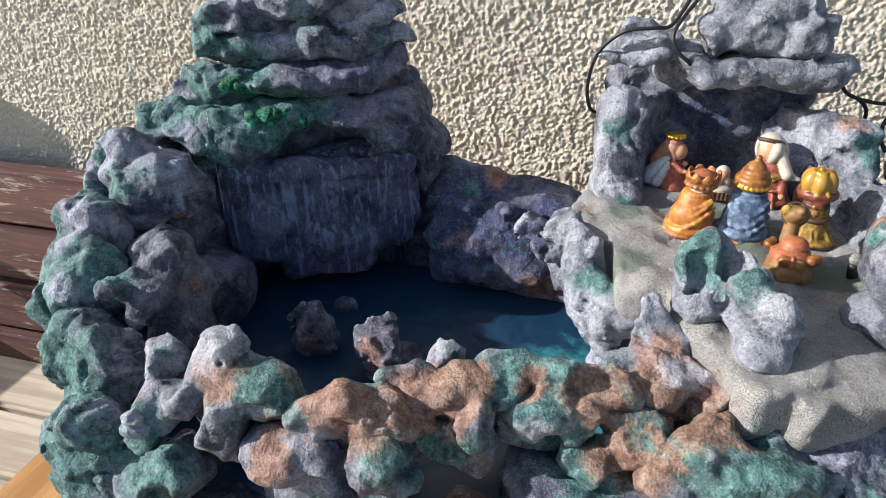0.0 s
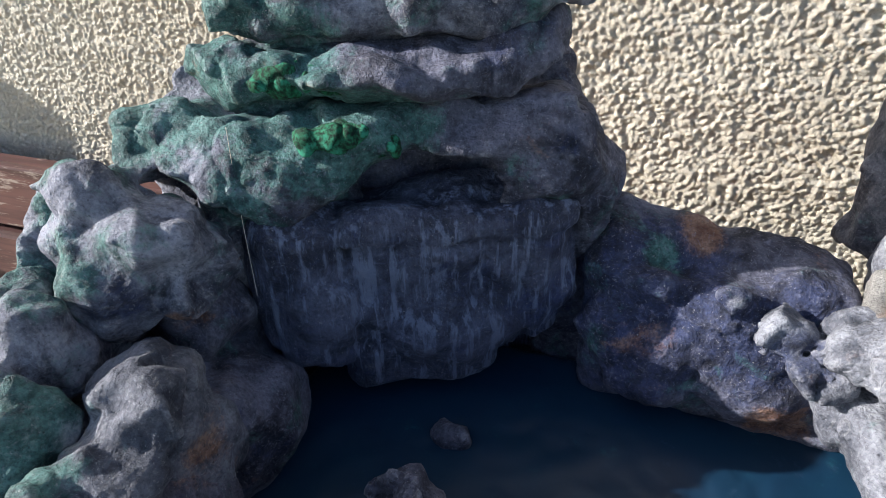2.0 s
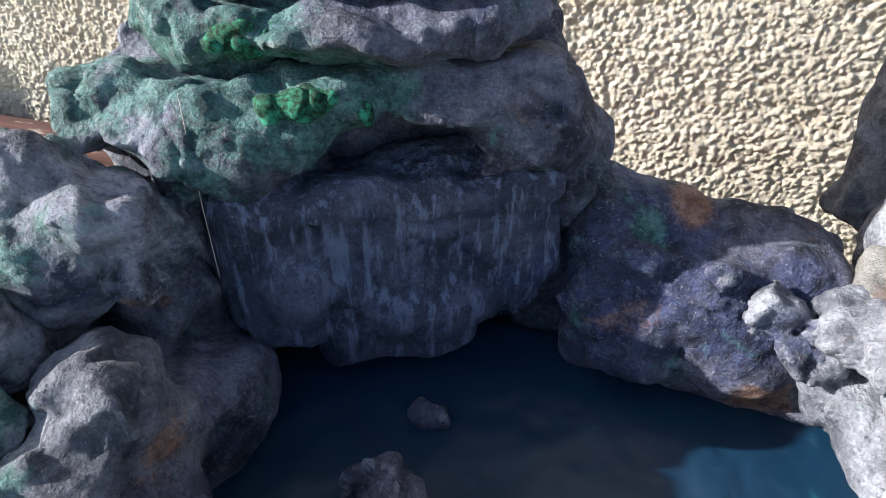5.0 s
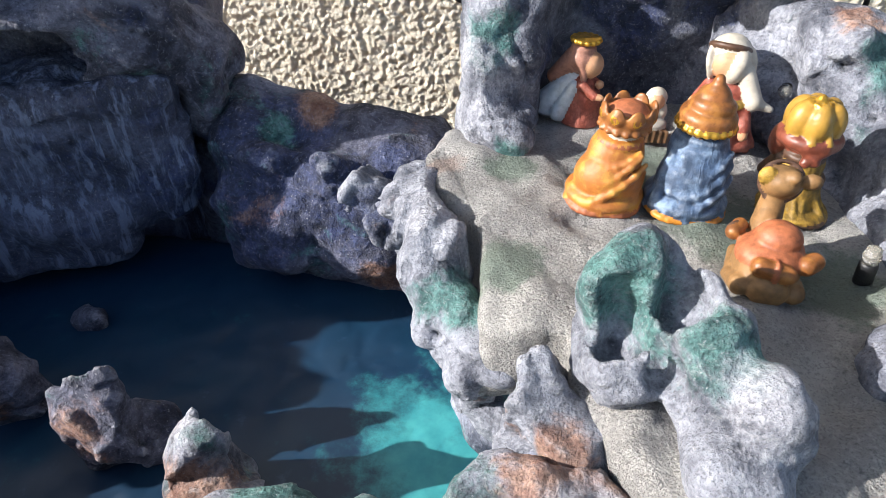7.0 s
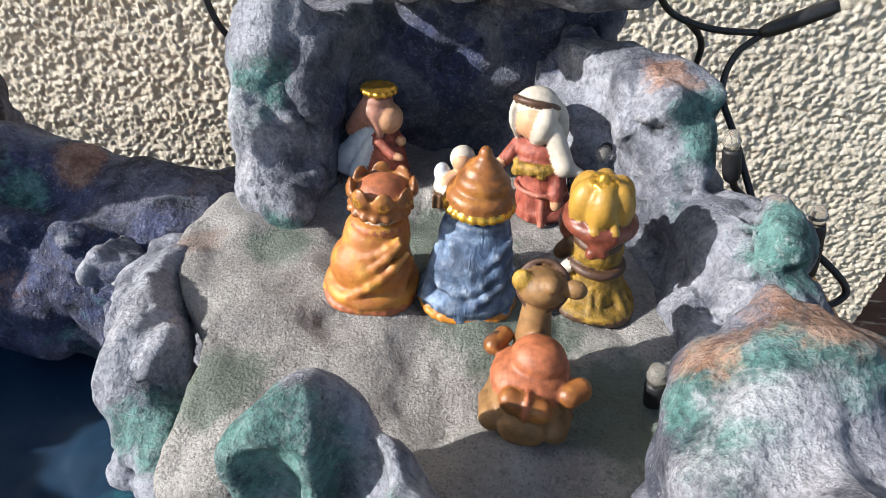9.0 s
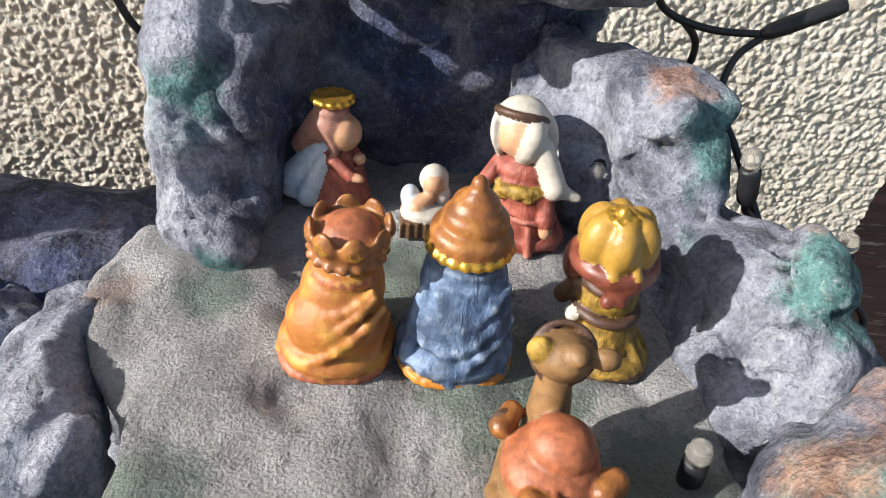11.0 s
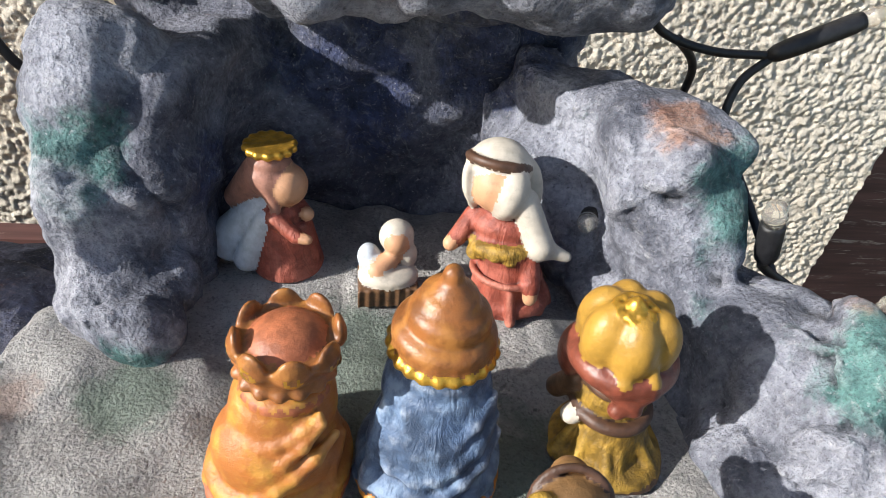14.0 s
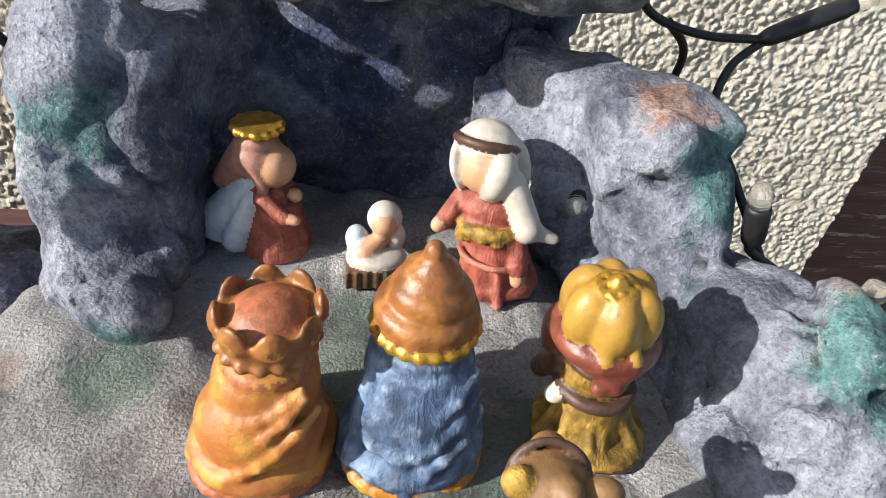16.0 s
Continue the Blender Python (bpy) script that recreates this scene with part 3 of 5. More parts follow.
daub("rust", 0.085, 0.40, 0.735, 0.016)
daub("rust", 0.045, 0.44, 0.80, 0.012)
daub("white", 0.060, 0.402, 0.791, 0.006)
daub("white", 0.056, 0.399, 0.780, 0.004)
daub("white", -0.046, 0.215, 0.800, 0.018)
daub("white", 0.200, 0.278, 0.820, 0.016)
daub("white", 0.122, 0.43, 0.81, 0.02)
# two white daubs paint the sun's brightness onto the pillar
daub("white", 0.116, 0.432, 0.832, 0.016)
daub("white", 0.120, 0.424, 0.802, 0.016)
daub("white", 0.046, 0.288, 0.758, 0.010)
daub("rust", 0.002, 0.285, 0.752, 0.016)
daub("rust", -0.049, 0.297, 0.735, 0.012)
daub("rust", 0.048, 0.276, 0.738, 0.018)
daub("white", 0.12, 0.36, 0.80, 0.02)
daub("white", 0.255, 0.30, 0.845, 0.02)
daub("teal", -0.150, 0.262, 0.800, 0.018)
daub("teal", -0.128, 0.252, 0.800, 0.010)
daub("teal", -0.180, 0.335, 0.842, 0.016)
daub("teal", -0.198, 0.300, 0.800, 0.024)
daub("teal", -0.160, 0.225, 0.770, 0.028)
daub("teal", 0.110, 0.243, 0.795, 0.030)
daub("teal", 0.075, 0.236, 0.795, 0.014)
daub("teal", -0.022, 0.210, 0.790, 0.016)
daub("teal", 0.175, 0.300, 0.825, 0.016)
daub("teal", 0.158, 0.236, 0.778, 0.026)
daub("rust", -0.115, 0.290, 0.775, 0.016)
daub("rust", 0.050, 0.222, 0.785, 0.022)
daub("rust", 0.170, 0.255, 0.780, 0.020)
daub("white", -0.045, 0.222, 0.805, 0.012)
daub("blue", 0.015, 0.39, 0.76, 0.04)
daub("blue", 0.03, 0.42, 0.78, 0.03)
daub("blue", 0.08, 0.40, 0.775, 0.03)
daub("blue", 0.18, 0.49, 0.84, 0.03)
daub("blue", 0.23, 0.48, 0.855, 0.03)
daub("blue", 0.14, 0.455, 0.83, 0.02)
daub("blue", 0.105, 0.225, 0.782, 0.010)

daub("blue", 0.070, 0.215, 0.768, 0.020)
daub("blue", 0.022, 0.200, 0.765, 0.012)
daub("teal", 0.060, 0.212, 0.760, 0.014)
daub("teal", 0.075, 0.210, 0.768, 0.012)
daub("rust", 0.100, 0.238, 0.790, 0.010)
daub("rust", 0.145, 0.290, 0.775, 0.012)
daub("rust", 0.132, 0.322, 0.765, 0.010)
daub("rust", -0.012, 0.196, 0.772, 0.012)
daub("rust", -0.130, 0.300, 0.76, 0.02)
daub("rust", -0.135, 0.320, 0.80, 0.012)
daub("blue", -0.150, 0.310, 0.815, 0.014)
daub("white", -0.170, 0.300, 0.818, 0.012)
daub("white", -0.135, 0.272, 0.795, 0.012)
daub("white", 0.165, 0.258, 0.790, 0.014)
daub("white", -0.025, 0.203, 0.778, 0.012)
daub("white", 0.040, 0.190, 0.768, 0.010)
daub("white", 0.105, 0.223, 0.776, 0.012)
daub("white", 0.030, 0.410, 0.786, 0.006)

# ---------------------------------------------------------------- the waterfall grotto
grotto = empty("waterfall_grotto", 0.0, 0.3, 0.68, "handmade painted rock grotto with waterfall and dark blue pool", "grotto")


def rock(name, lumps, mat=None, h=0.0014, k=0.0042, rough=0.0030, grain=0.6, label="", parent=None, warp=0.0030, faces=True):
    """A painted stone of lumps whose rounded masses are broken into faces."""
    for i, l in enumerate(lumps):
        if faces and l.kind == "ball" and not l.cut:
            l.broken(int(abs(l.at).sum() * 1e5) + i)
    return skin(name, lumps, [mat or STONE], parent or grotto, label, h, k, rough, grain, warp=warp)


def pool_bed():
    # the pool's sunlit corner, painted as a brighter teal patch
    daub("teal", 0.130, 0.315, 0.722, 0.045)
    skin("pool_bed", [box(0.02, 0.315, 0.704, 0.15, 0.115, 0.018, rnd=0.006)], [POOL], grotto, "dark blue painted pool bed", 0.0025, 0.004, 0.002)
    DAUBS.pop()


pool_bed()
rock("base", [box(0.03, 0.35, 0.697, 0.17, 0.14, 0.0168, rnd=0.006)], STONE_DARK, 0.003)

# tower with the fall
rock("waterfall", [
    box(-0.060, 0.406, 0.784, 0.050, 0.022, 0.034, 8, 0, 25, 0.012),
    box(-0.117, 0.372, 0.792, 0.021, 0.020, 0.036, 4, 0, 25, 0.014),
    ball(-0.060, 0.392, 0.764, 0.036, 0.017, 0.022, 0, 0, 25), ball(-0.056, 0.410, 0.810, 0.040, 0.022, 0.018, 0, 0, 25),
    box(-0.070, 0.388, 0.752, 0.034, 0.014, 0.020, 0, 0, 25, 0.010), box(-0.108, 0.366, 0.775, 0.016, 0.016, 0.026, 0, 8, 25, 0.010),
    ball(-0.030, 0.409, 0.785, 0.028, 0.014, 0.026, 0, 0, 25),
    ball(-0.085, 0.384, 0.785, 0.026, 0.016, 0.034, 0, 0, 25),
    box(-0.090, 0.446, 0.740, 0.085, 0.030, 0.050, 0, 0, 25, 0.012),
    box(-0.058, 0.405, 0.813, 0.050, 0.024, 0.008, -14, 0, 25, 0.006),
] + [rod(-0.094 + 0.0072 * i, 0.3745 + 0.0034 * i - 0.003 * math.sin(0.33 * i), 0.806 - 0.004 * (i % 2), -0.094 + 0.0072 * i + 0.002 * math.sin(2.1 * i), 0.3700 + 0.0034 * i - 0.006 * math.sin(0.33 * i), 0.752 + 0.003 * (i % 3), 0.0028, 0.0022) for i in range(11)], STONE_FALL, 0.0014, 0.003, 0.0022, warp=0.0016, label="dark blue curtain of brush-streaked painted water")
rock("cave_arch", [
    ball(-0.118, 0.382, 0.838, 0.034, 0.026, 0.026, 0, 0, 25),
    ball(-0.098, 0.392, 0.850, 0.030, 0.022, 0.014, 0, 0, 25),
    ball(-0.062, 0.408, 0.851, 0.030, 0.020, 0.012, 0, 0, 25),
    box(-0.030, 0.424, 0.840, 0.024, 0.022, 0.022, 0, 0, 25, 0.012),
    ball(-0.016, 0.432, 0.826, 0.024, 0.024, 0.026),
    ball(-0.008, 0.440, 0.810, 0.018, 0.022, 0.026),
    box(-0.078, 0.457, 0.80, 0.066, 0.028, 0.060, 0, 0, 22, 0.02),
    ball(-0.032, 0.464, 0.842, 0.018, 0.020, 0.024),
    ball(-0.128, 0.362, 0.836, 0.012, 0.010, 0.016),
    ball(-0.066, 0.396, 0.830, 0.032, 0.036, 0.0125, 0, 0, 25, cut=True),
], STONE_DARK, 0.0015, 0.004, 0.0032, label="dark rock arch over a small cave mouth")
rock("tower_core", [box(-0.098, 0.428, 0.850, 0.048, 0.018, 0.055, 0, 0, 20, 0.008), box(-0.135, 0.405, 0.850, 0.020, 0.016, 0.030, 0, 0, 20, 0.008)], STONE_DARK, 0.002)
rock("shoulder_rock", [
    ball(-0.150, 0.372, 0.846, 0.026, 0.024, 0.016, 0, 20, 0),
    ball(-0.172, 0.372, 0.846, 0.016, 0.018, 0.018),
    ball(-0.140, 0.362, 0.838, 0.018, 0.014, 0.012, 0, 30, 0),
    ball(-0.160, 0.400, 0.825, 0.034, 0.03, 0.045), ball(-0.138, 0.372, 0.815, 0.02, 0.02, 0.03),
], STONE)
rock("cap_slab", [
    box(-0.090, 0.410, 0.873, 0.060, 0.022, 0.0095, 0, -1, 20, 0.009),
    ball(-0.147, 0.388, 0.874, 0.016, 0.015, 0.013),
    ball(-0.075, 0.398, 0.873, 0.040, 0.014, 0.010, 0, 0, 20),
    ball(-0.040, 0.422, 0.876, 0.022, 0.016, 0.010, 0, 0, 20),
    ball(-0.030, 0.436, 0.880, 0.014, 0.014, 0.010),
], STONE_DARK, rough=0.0035, label="long flat cap rock sponged green")
rock("cap_rock", [
    box(-0.085, 0.422, 0.893, 0.058, 0.022, 0.010, 0, 0, 18, 0.009),
    ball(-0.140, 0.400, 0.896, 0.018, 0.016, 0.012),
    ball(-0.128, 0.398, 0.912, 0.018, 0.016, 0.012),
    ball(-0.072, 0.412, 0.902, 0.016, 0.012, 0.009),
    ball(-0.035, 0.430, 0.897, 0.020, 0.014, 0.009, 0, 0, 15),
    ball(-0.040, 0.432, 0.911, 0.022, 0.016, 0.008, 0, 0, 15),
    ball(-0.095, 0.418, 0.918, 0.026, 0.018, 0.010),
    ball(-0.065, 0.425, 0.926, 0.030, 0.018, 0.010),
    ball(-0.085, 0.430, 0.938, 0.030, 0.022, 0.012), box(-0.085, 0.432, 0.912, 0.048, 0.016, 0.020, 0, 0, 15, 0.01), box(-0.085, 0.424, 0.884, 0.056, 0.014, 0.008, 0, 0, 18, 0.005),
], STONE, label="stacked lumpy grey rocks topping the fall")
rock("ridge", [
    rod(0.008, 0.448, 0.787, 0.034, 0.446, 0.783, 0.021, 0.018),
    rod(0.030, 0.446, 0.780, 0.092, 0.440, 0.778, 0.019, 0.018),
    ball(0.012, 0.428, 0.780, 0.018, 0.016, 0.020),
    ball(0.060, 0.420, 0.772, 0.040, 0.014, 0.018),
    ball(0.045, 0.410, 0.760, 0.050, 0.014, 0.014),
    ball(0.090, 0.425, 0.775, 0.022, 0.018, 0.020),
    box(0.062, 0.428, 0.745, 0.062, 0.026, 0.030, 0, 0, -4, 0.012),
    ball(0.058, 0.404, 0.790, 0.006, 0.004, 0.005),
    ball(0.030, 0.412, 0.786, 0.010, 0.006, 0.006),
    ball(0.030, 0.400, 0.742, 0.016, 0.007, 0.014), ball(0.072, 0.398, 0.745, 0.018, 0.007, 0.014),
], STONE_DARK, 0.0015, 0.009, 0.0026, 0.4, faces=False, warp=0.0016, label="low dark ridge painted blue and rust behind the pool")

# left column
rock("boulder", [
    ball(-0.158, 0.330, 0.820, 0.026, 0.026, 0.030),
    ball(-0.172, 0.331, 0.842, 0.016, 0.014, 0.013),
    ball(-0.140, 0.336, 0.812, 0.016, 0.018, 0.018),
    ball(-0.166, 0.312, 0.812, 0.014, 0.014, 0.018),
    ball(-0.146, 0.322, 0.832, 0.016, 0.014, 0.012),
], STONE, label="big grey boulder with a teal sponged crown")
# STONE_GREY dims this boulder in place of shade from its neighbours
rock("boulder", [
    ball(-0.130, 0.290, 0.784, 0.018, 0.022, 0.026), ball(-0.126, 0.266, 0.789, 0.014, 0.015, 0.015),
    rod(-0.116, 0.266, 0.789, -0.132, 0.252, 0.794, 0.011, 0.007), rod(-0.120, 0.260, 0.788, -0.118, 0.247, 0.776, 0.009, 0.005),
    ball(-0.118, 0.282, 0.801, 0.012, 0.013, 0.010, 0, -25, 0), rod(-0.132, 0.288, 0.794, -0.133, 0.286, 0.807, 0.006, 0.003),
    ball(-0.126, 0.298, 0.764, 0.016, 0.020, 0.026),
], STONE_GREY, label="grey boulder with a pointed teal tip")
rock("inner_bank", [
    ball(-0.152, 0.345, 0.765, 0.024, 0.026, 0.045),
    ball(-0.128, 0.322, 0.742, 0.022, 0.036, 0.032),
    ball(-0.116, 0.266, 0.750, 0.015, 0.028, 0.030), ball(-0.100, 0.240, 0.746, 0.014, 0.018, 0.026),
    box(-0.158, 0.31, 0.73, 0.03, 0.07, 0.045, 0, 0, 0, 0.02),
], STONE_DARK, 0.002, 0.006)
rock("outer_rock", [
    ball(-0.155, 0.266, 0.797, 0.014, 0.014, 0.014), ball(-0.150, 0.256, 0.786, 0.010, 0.010, 0.012),
    ball(-0.167, 0.268, 0.790, 0.017, 0.017, 0.022),
    ball(-0.160, 0.248, 0.790, 0.013, 0.014, 0.014),
    ball(-0.186, 0.296, 0.804, 0.014, 0.016, 0.018), ball(-0.168, 0.292, 0.806, 0.016, 0.016, 0.019),
    ball(-0.192, 0.318, 0.812, 0.012, 0.014, 0.016),
    ball(-0.188, 0.285, 0.772, 0.016, 0.03, 0.030),
    ball(-0.180, 0.255, 0.768, 0.012, 0.018, 0.026),
    ball(-0.168, 0.285, 0.745, 0.026, 0.04, 0.03),
    ball(-0.190, 0.34, 0.79, 0.02, 0.03, 0.05),
], STONE, label="row of small grey rocks along the outer edge")
rock("boulder", [
    ball(-0.140, 0.235, 0.764, 0.025, 0.022, 0.026),
    ball(-0.120, 0.226, 0.768, 0.018, 0.018, 0.018),
    ball(-0.160, 0.236, 0.752, 0.014, 0.016, 0.022),
    ball(-0.125, 0.222, 0.746, 0.024, 0.020, 0.018),
], STONE, grain=1.2, label="pitted grey boulder daubed with teal")
rock("boulder", [
    ball(-0.116, 0.198, 0.745, 0.021, 0.018, 0.017),
    ball(-0.134, 0.202, 0.733, 0.016, 0.018, 0.020),
    ball(-0.116, 0.200, 0.715, 0.032, 0.024, 0.026),
    ball(-0.080, 0.196, 0.758, 0.010, 0.010, 0.012),
], STONE, grain=1.4, label="low teal-washed boulder")
rock("boulder", [
    ball(-0.068, 0.194, 0.737, 0.020, 0.018, 0.017),
    ball(-0.085, 0.195, 0.720, 0.020, 0.018, 0.020),
    ball(-0.064, 0.174, 0.736, 0.008, 0.006, 0.008, cut=True),
], STONE, label="round teal boulder with a dark green hollow")
rock("rim_rock", [
    ball(-0.079, 0.222, 0.782, 0.010, 0.012, 0.015),
    ball(-0.062, 0.206, 0.772, 0.013, 0.013, 0.012),
    ball(-0.073, 0.210, 0.762, 0.016, 0.014, 0.014),
], STONE_RIM)

# front rim
rock("rim_rock", [
    ball(-0.044, 0.225, 0.795, 0.0115, 0.010, 0.010),
    rod(-0.052, 0.216, 0.780, -0.016, 0.213, 0.778, 0.013, 0.014),
    ball(-0.022, 0.212, 0.786, 0.016, 0.012, 0.006),
    ball(-0.038, 0.200, 0.766, 0.013, 0.013, 0.017),
    ball(-0.040, 0.222, 0.76, 0.03, 0.018, 0.03),
], STONE_RIM, label="pale rim rock with a round knob")
rock("rim_rock", [
    rod(0.004, 0.210, 0.771, 0.022, 0.214, 0.780, 0.012, 0.013),
    rod(0.022, 0.214, 0.780, 0.042, 0.216, 0.776, 0.013, 0.012),
    ball(0.030, 0.207, 0.772, 0.010, 0.010, 0.012),
    ball(0.02, 0.222, 0.75, 0.03, 0.016, 0.03),
], STONE_RIM, label="rust-washed rim rock")
rock("rim_rock", [
    ball(-0.010, 0.199, 0.755, 0.019, 0.015, 0.013),
    ball(0.004, 0.199, 0.758, 0.016, 0.014, 0.012),
    ball(0.0, 0.205, 0.73, 0.025, 0.016, 0.02),
], STONE_RIM)
rock("rim_rock", [
    ball(0.039, 0.200, 0.764, 0.015, 0.012, 0.012),
    ball(0.041, 0.206, 0.748, 0.016, 0.013, 0.016),
], STONE_RIM)
rock("rim_rock", [
    rod(0.036, 0.231, 0.783, 0.060, 0.234, 0.780, 0.008, 0.011),
    rod(0.060, 0.234, 0.779, 0.086, 0.238, 0.780, 0.012, 0.011),
    ball(0.076, 0.226, 0.774, 0.012, 0.012, 0.014),
    ball(0.052, 0.222, 0.770, 0.010, 0.010, 0.016),
    ball(0.070, 0.228, 0.757, 0.020, 0.016, 0.014),
], STONE_RIM, label="sandy orange rim mound")
rock("rim_rock", [
    rod(0.082, 0.246, 0.785, 0.112, 0.249, 0.785, 0.0095, 0.009), rod(0.112, 0.249, 0.785, 0.142, 0.252, 0.784, 0.009, 0.010),
    ball(0.103, 0.236, 0.773, 0.014, 0.014, 0.015),
    ball(0.122, 0.238, 0.774, 0.014, 0.012, 0.014),
    ball(0.100, 0.245, 0.760, 0.026, 0.014, 0.018),
], STONE_RIM, label="flat green-topped rim rock")
rock("rim_rock", [
    ball(0.150, 0.237, 0.760, 0.022, 0.015, 0.013, 0, -12, 0),
    ball(0.128, 0.230, 0.755, 0.013, 0.012, 0.012),
    ball(0.140, 0.246, 0.774, 0.020, 0.014, 0.010),
    ball(0.150, 0.245, 0.735, 0.035, 0.02, 0.02),
], STONE_RIM, label="orange and grey rim boulder")
rock("rim_rock", [
    ball(0.158, 0.266, 0.782, 0.022, 0.015, 0.013),
    ball(0.180, 0.262, 0.778, 0.014, 0.014, 0.012),
    ball(0.145, 0.262, 0.778, 0.014, 0.012, 0.012),
    ball(0.165, 0.27, 0.76, 0.03, 0.018, 0.02),
], STONE_RIM)
rock("rim_rock", [
    ball(0.182, 0.233, 0.768, 0.022, 0.017, 0.014),
    ball(0.166, 0.226, 0.757, 0.018, 0.015, 0.014),
    ball(0.198, 0.228, 0.762, 0.02, 0.016, 0.014),
    ball(0.18, 0.24, 0.74, 0.035, 0.02, 0.025),
], STONE_RIM, label="teal and rust rim boulder")
rock("rim_rock", [
    ball(0.157, 0.292, 0.786, 0.015, 0.014, 0.020, 0, -12, 0),
    ball(0.166, 0.284, 0.776, 0.014, 0.014, 0.018),
    ball(0.155, 0.300, 0.765, 0.014, 0.014, 0.02),
], STONE_PALE, label="upright pale rock spur beside the ledge")
rock("front_boulder", [
    ball(0.078, 0.212, 0.722, 0.021, 0.015, 0.013),
    ball(0.062, 0.206, 0.712, 0.014, 0.014, 0.010),
    ball(0.094, 0.208, 0.708, 0.014, 0.014, 0.012),
], STONE_RIM)
rock("front_skirt", [
    box(0.0, 0.205, 0.698, 0.12, 0.030, 0.018, 0, 0, 0, 0.012),
    box(0.15, 0.24, 0.715, 0.06, 0.030, 0.035, 0, 0, 10, 0.015),
    ball(-0.02, 0.19, 0.715, 0.03, 0.016, 0.012), ball(0.03, 0.19, 0.712, 0.02, 0.014, 0.012),
], STONE_DARK, 0.0025)


def flock(lumps):
    skin("flock_patch", lumps, [EMERALD], grotto, "bright emerald flocked patch", 0.0008, 0.0015, 0.0034, 1.8, painted=False)


flock([ball(-0.1165, 0.3800, 0.873, 0.016, 0.007, 0.0075, 0, 0, 22), ball(-0.100, 0.387, 0.871, 0.007, 0.005, 0.005)])
flock([ball(-0.104, 0.3695, 0.855, 0.005, 0.005, 0.007), ball(-0.092, 0.3755, 0.855, 0.014, 0.007, 0.006, 0, 0, 25), ball(-0.078, 0.3825, 0.850, 0.008, 0.007, 0.008)])
rock("rubble", [ball(-0.149, 0.352, 0.824, 0.004, 0.004, 0.004), ball(-0.146, 0.350, 0.820, 0.003, 0.003, 0.003)], STONE_PALE, 0.0008, 0.001, 0.0008)
# filler boxes behind fall and ridge, added to stop sun leaking through
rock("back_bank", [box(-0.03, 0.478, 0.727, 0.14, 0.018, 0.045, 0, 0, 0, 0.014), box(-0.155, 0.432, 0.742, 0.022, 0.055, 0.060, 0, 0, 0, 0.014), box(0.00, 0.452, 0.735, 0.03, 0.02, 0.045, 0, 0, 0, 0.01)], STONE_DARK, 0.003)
thread = tube([(-0.1285, 0.358, 0.862), (-0.124, 0.350, 0.835), (-0.119, 0.342, 0.800)], 0.00013, 6, 4)
bmesh.ops.translate(thread, verts=thread.verts, vec=-grotto.location)
part("thread", thread, CREAM, grotto, "thin loose white thread")
# stones in the pool
rock("pool_stone", [ball(-0.048, 0.309, 0.744, 0.013, 0.012, 0.018), ball(-0.046, 0.311, 0.730, 0.015, 0.013, 0.014)], STONE_DARK, grain=1.2)
rock("pool_stone", [ball(0.002, 0.298, 0.748, 0.014, 0.013, 0.019), ball(0.006, 0.300, 0.732, 0.017, 0.015, 0.016)], STONE_DARK, grain=1.2, label="dark rusty stone standing in the pool")
rock("pool_stone", [ball(0.046, 0.287, 0.750, 0.011, 0.010, 0.018), ball(0.048, 0.284, 0.732, 0.018, 0.015, 0.016)], STONE_RIM, label="white-topped rusty stone in the pool")
rock("pool_stone", [ball(-0.048, 0.360, 0.722, 0.012, 0.009, 0.009)], STONE_DARK, faces=False)

# bank between the pool and the ledge
rock("bank_rock", [
    rod(0.098, 0.398, 0.789, 0.108, 0.362, 0.794, 0.012, 0.013),
    rod(0.108, 0.362, 0.790, 0.123, 0.332, 0.778, 0.012, 0.012),
    rod(0.123, 0.332, 0.776, 0.134, 0.322, 0.764, 0.011, 0.009),
    box(0.086, 0.397, 0.779, 0.017, 0.009, 0.007, 0, 20, -12, 0.003),
    ball(0.092, 0.386, 0.776, 0.010, 0.008, 0.008),
    ball(0.114, 0.352, 0.792, 0.012, 0.013, 0.012),
    ball(0.136, 0.322, 0.776, 0.012, 0.012, 0.014),
    rod(0.112, 0.390, 0.755, 0.142, 0.325, 0.745, 0.018, 0.016),
], STONE_PALE, 0.0014, 0.004, 0.0040, 1.1, label="rough pale grey rock arm overhanging the pool")

# ---------------------------------------------------------------- the stable grotto
stable = empty("stable_grotto", 0.20, 0.40, 0.68, "handmade painted rock cave with a grey ledge, open at the front", "grotto")


def srock(name, lumps, mat=None, **kw):
    return rock(name, lumps, mat or STONE_PALE, parent=stable, **kw)


srock("ledge", [
    box(0.200, 0.395, 0.782, 0.068, 0.085, 0.018, 0, 0, 0, 0.006),
    box(0.127, 0.404, 0.788, 0.025, 0.018, 0.012, 0, 0, -14, 0.004),
    box(0.160, 0.344, 0.786, 0.020, 0.063, 0.014, 0, 0, 33, 0.003),
    box(0.140, 0.385, 0.787, 0.025, 0.025, 0.013, 0, 0, 33, 0.003),
    box(0.225, 0.325, 0.783, 0.045, 0.05, 0.017, 0, 0, 8, 0.006),
    box(0.205, 0.288, 0.785, 0.035, 0.035, 0.014, 0, 0, 30, 0.006),
    box(0.230, 0.284, 0.785, 0.036, 0.032, 0.012, 3, 0, 26, 0.004),
], LEDGE, rough=0.0016, grain=0.8, h=0.0016, warp=0.0018, k=0.003, label="gritty grey ledge floor with green moss tint")
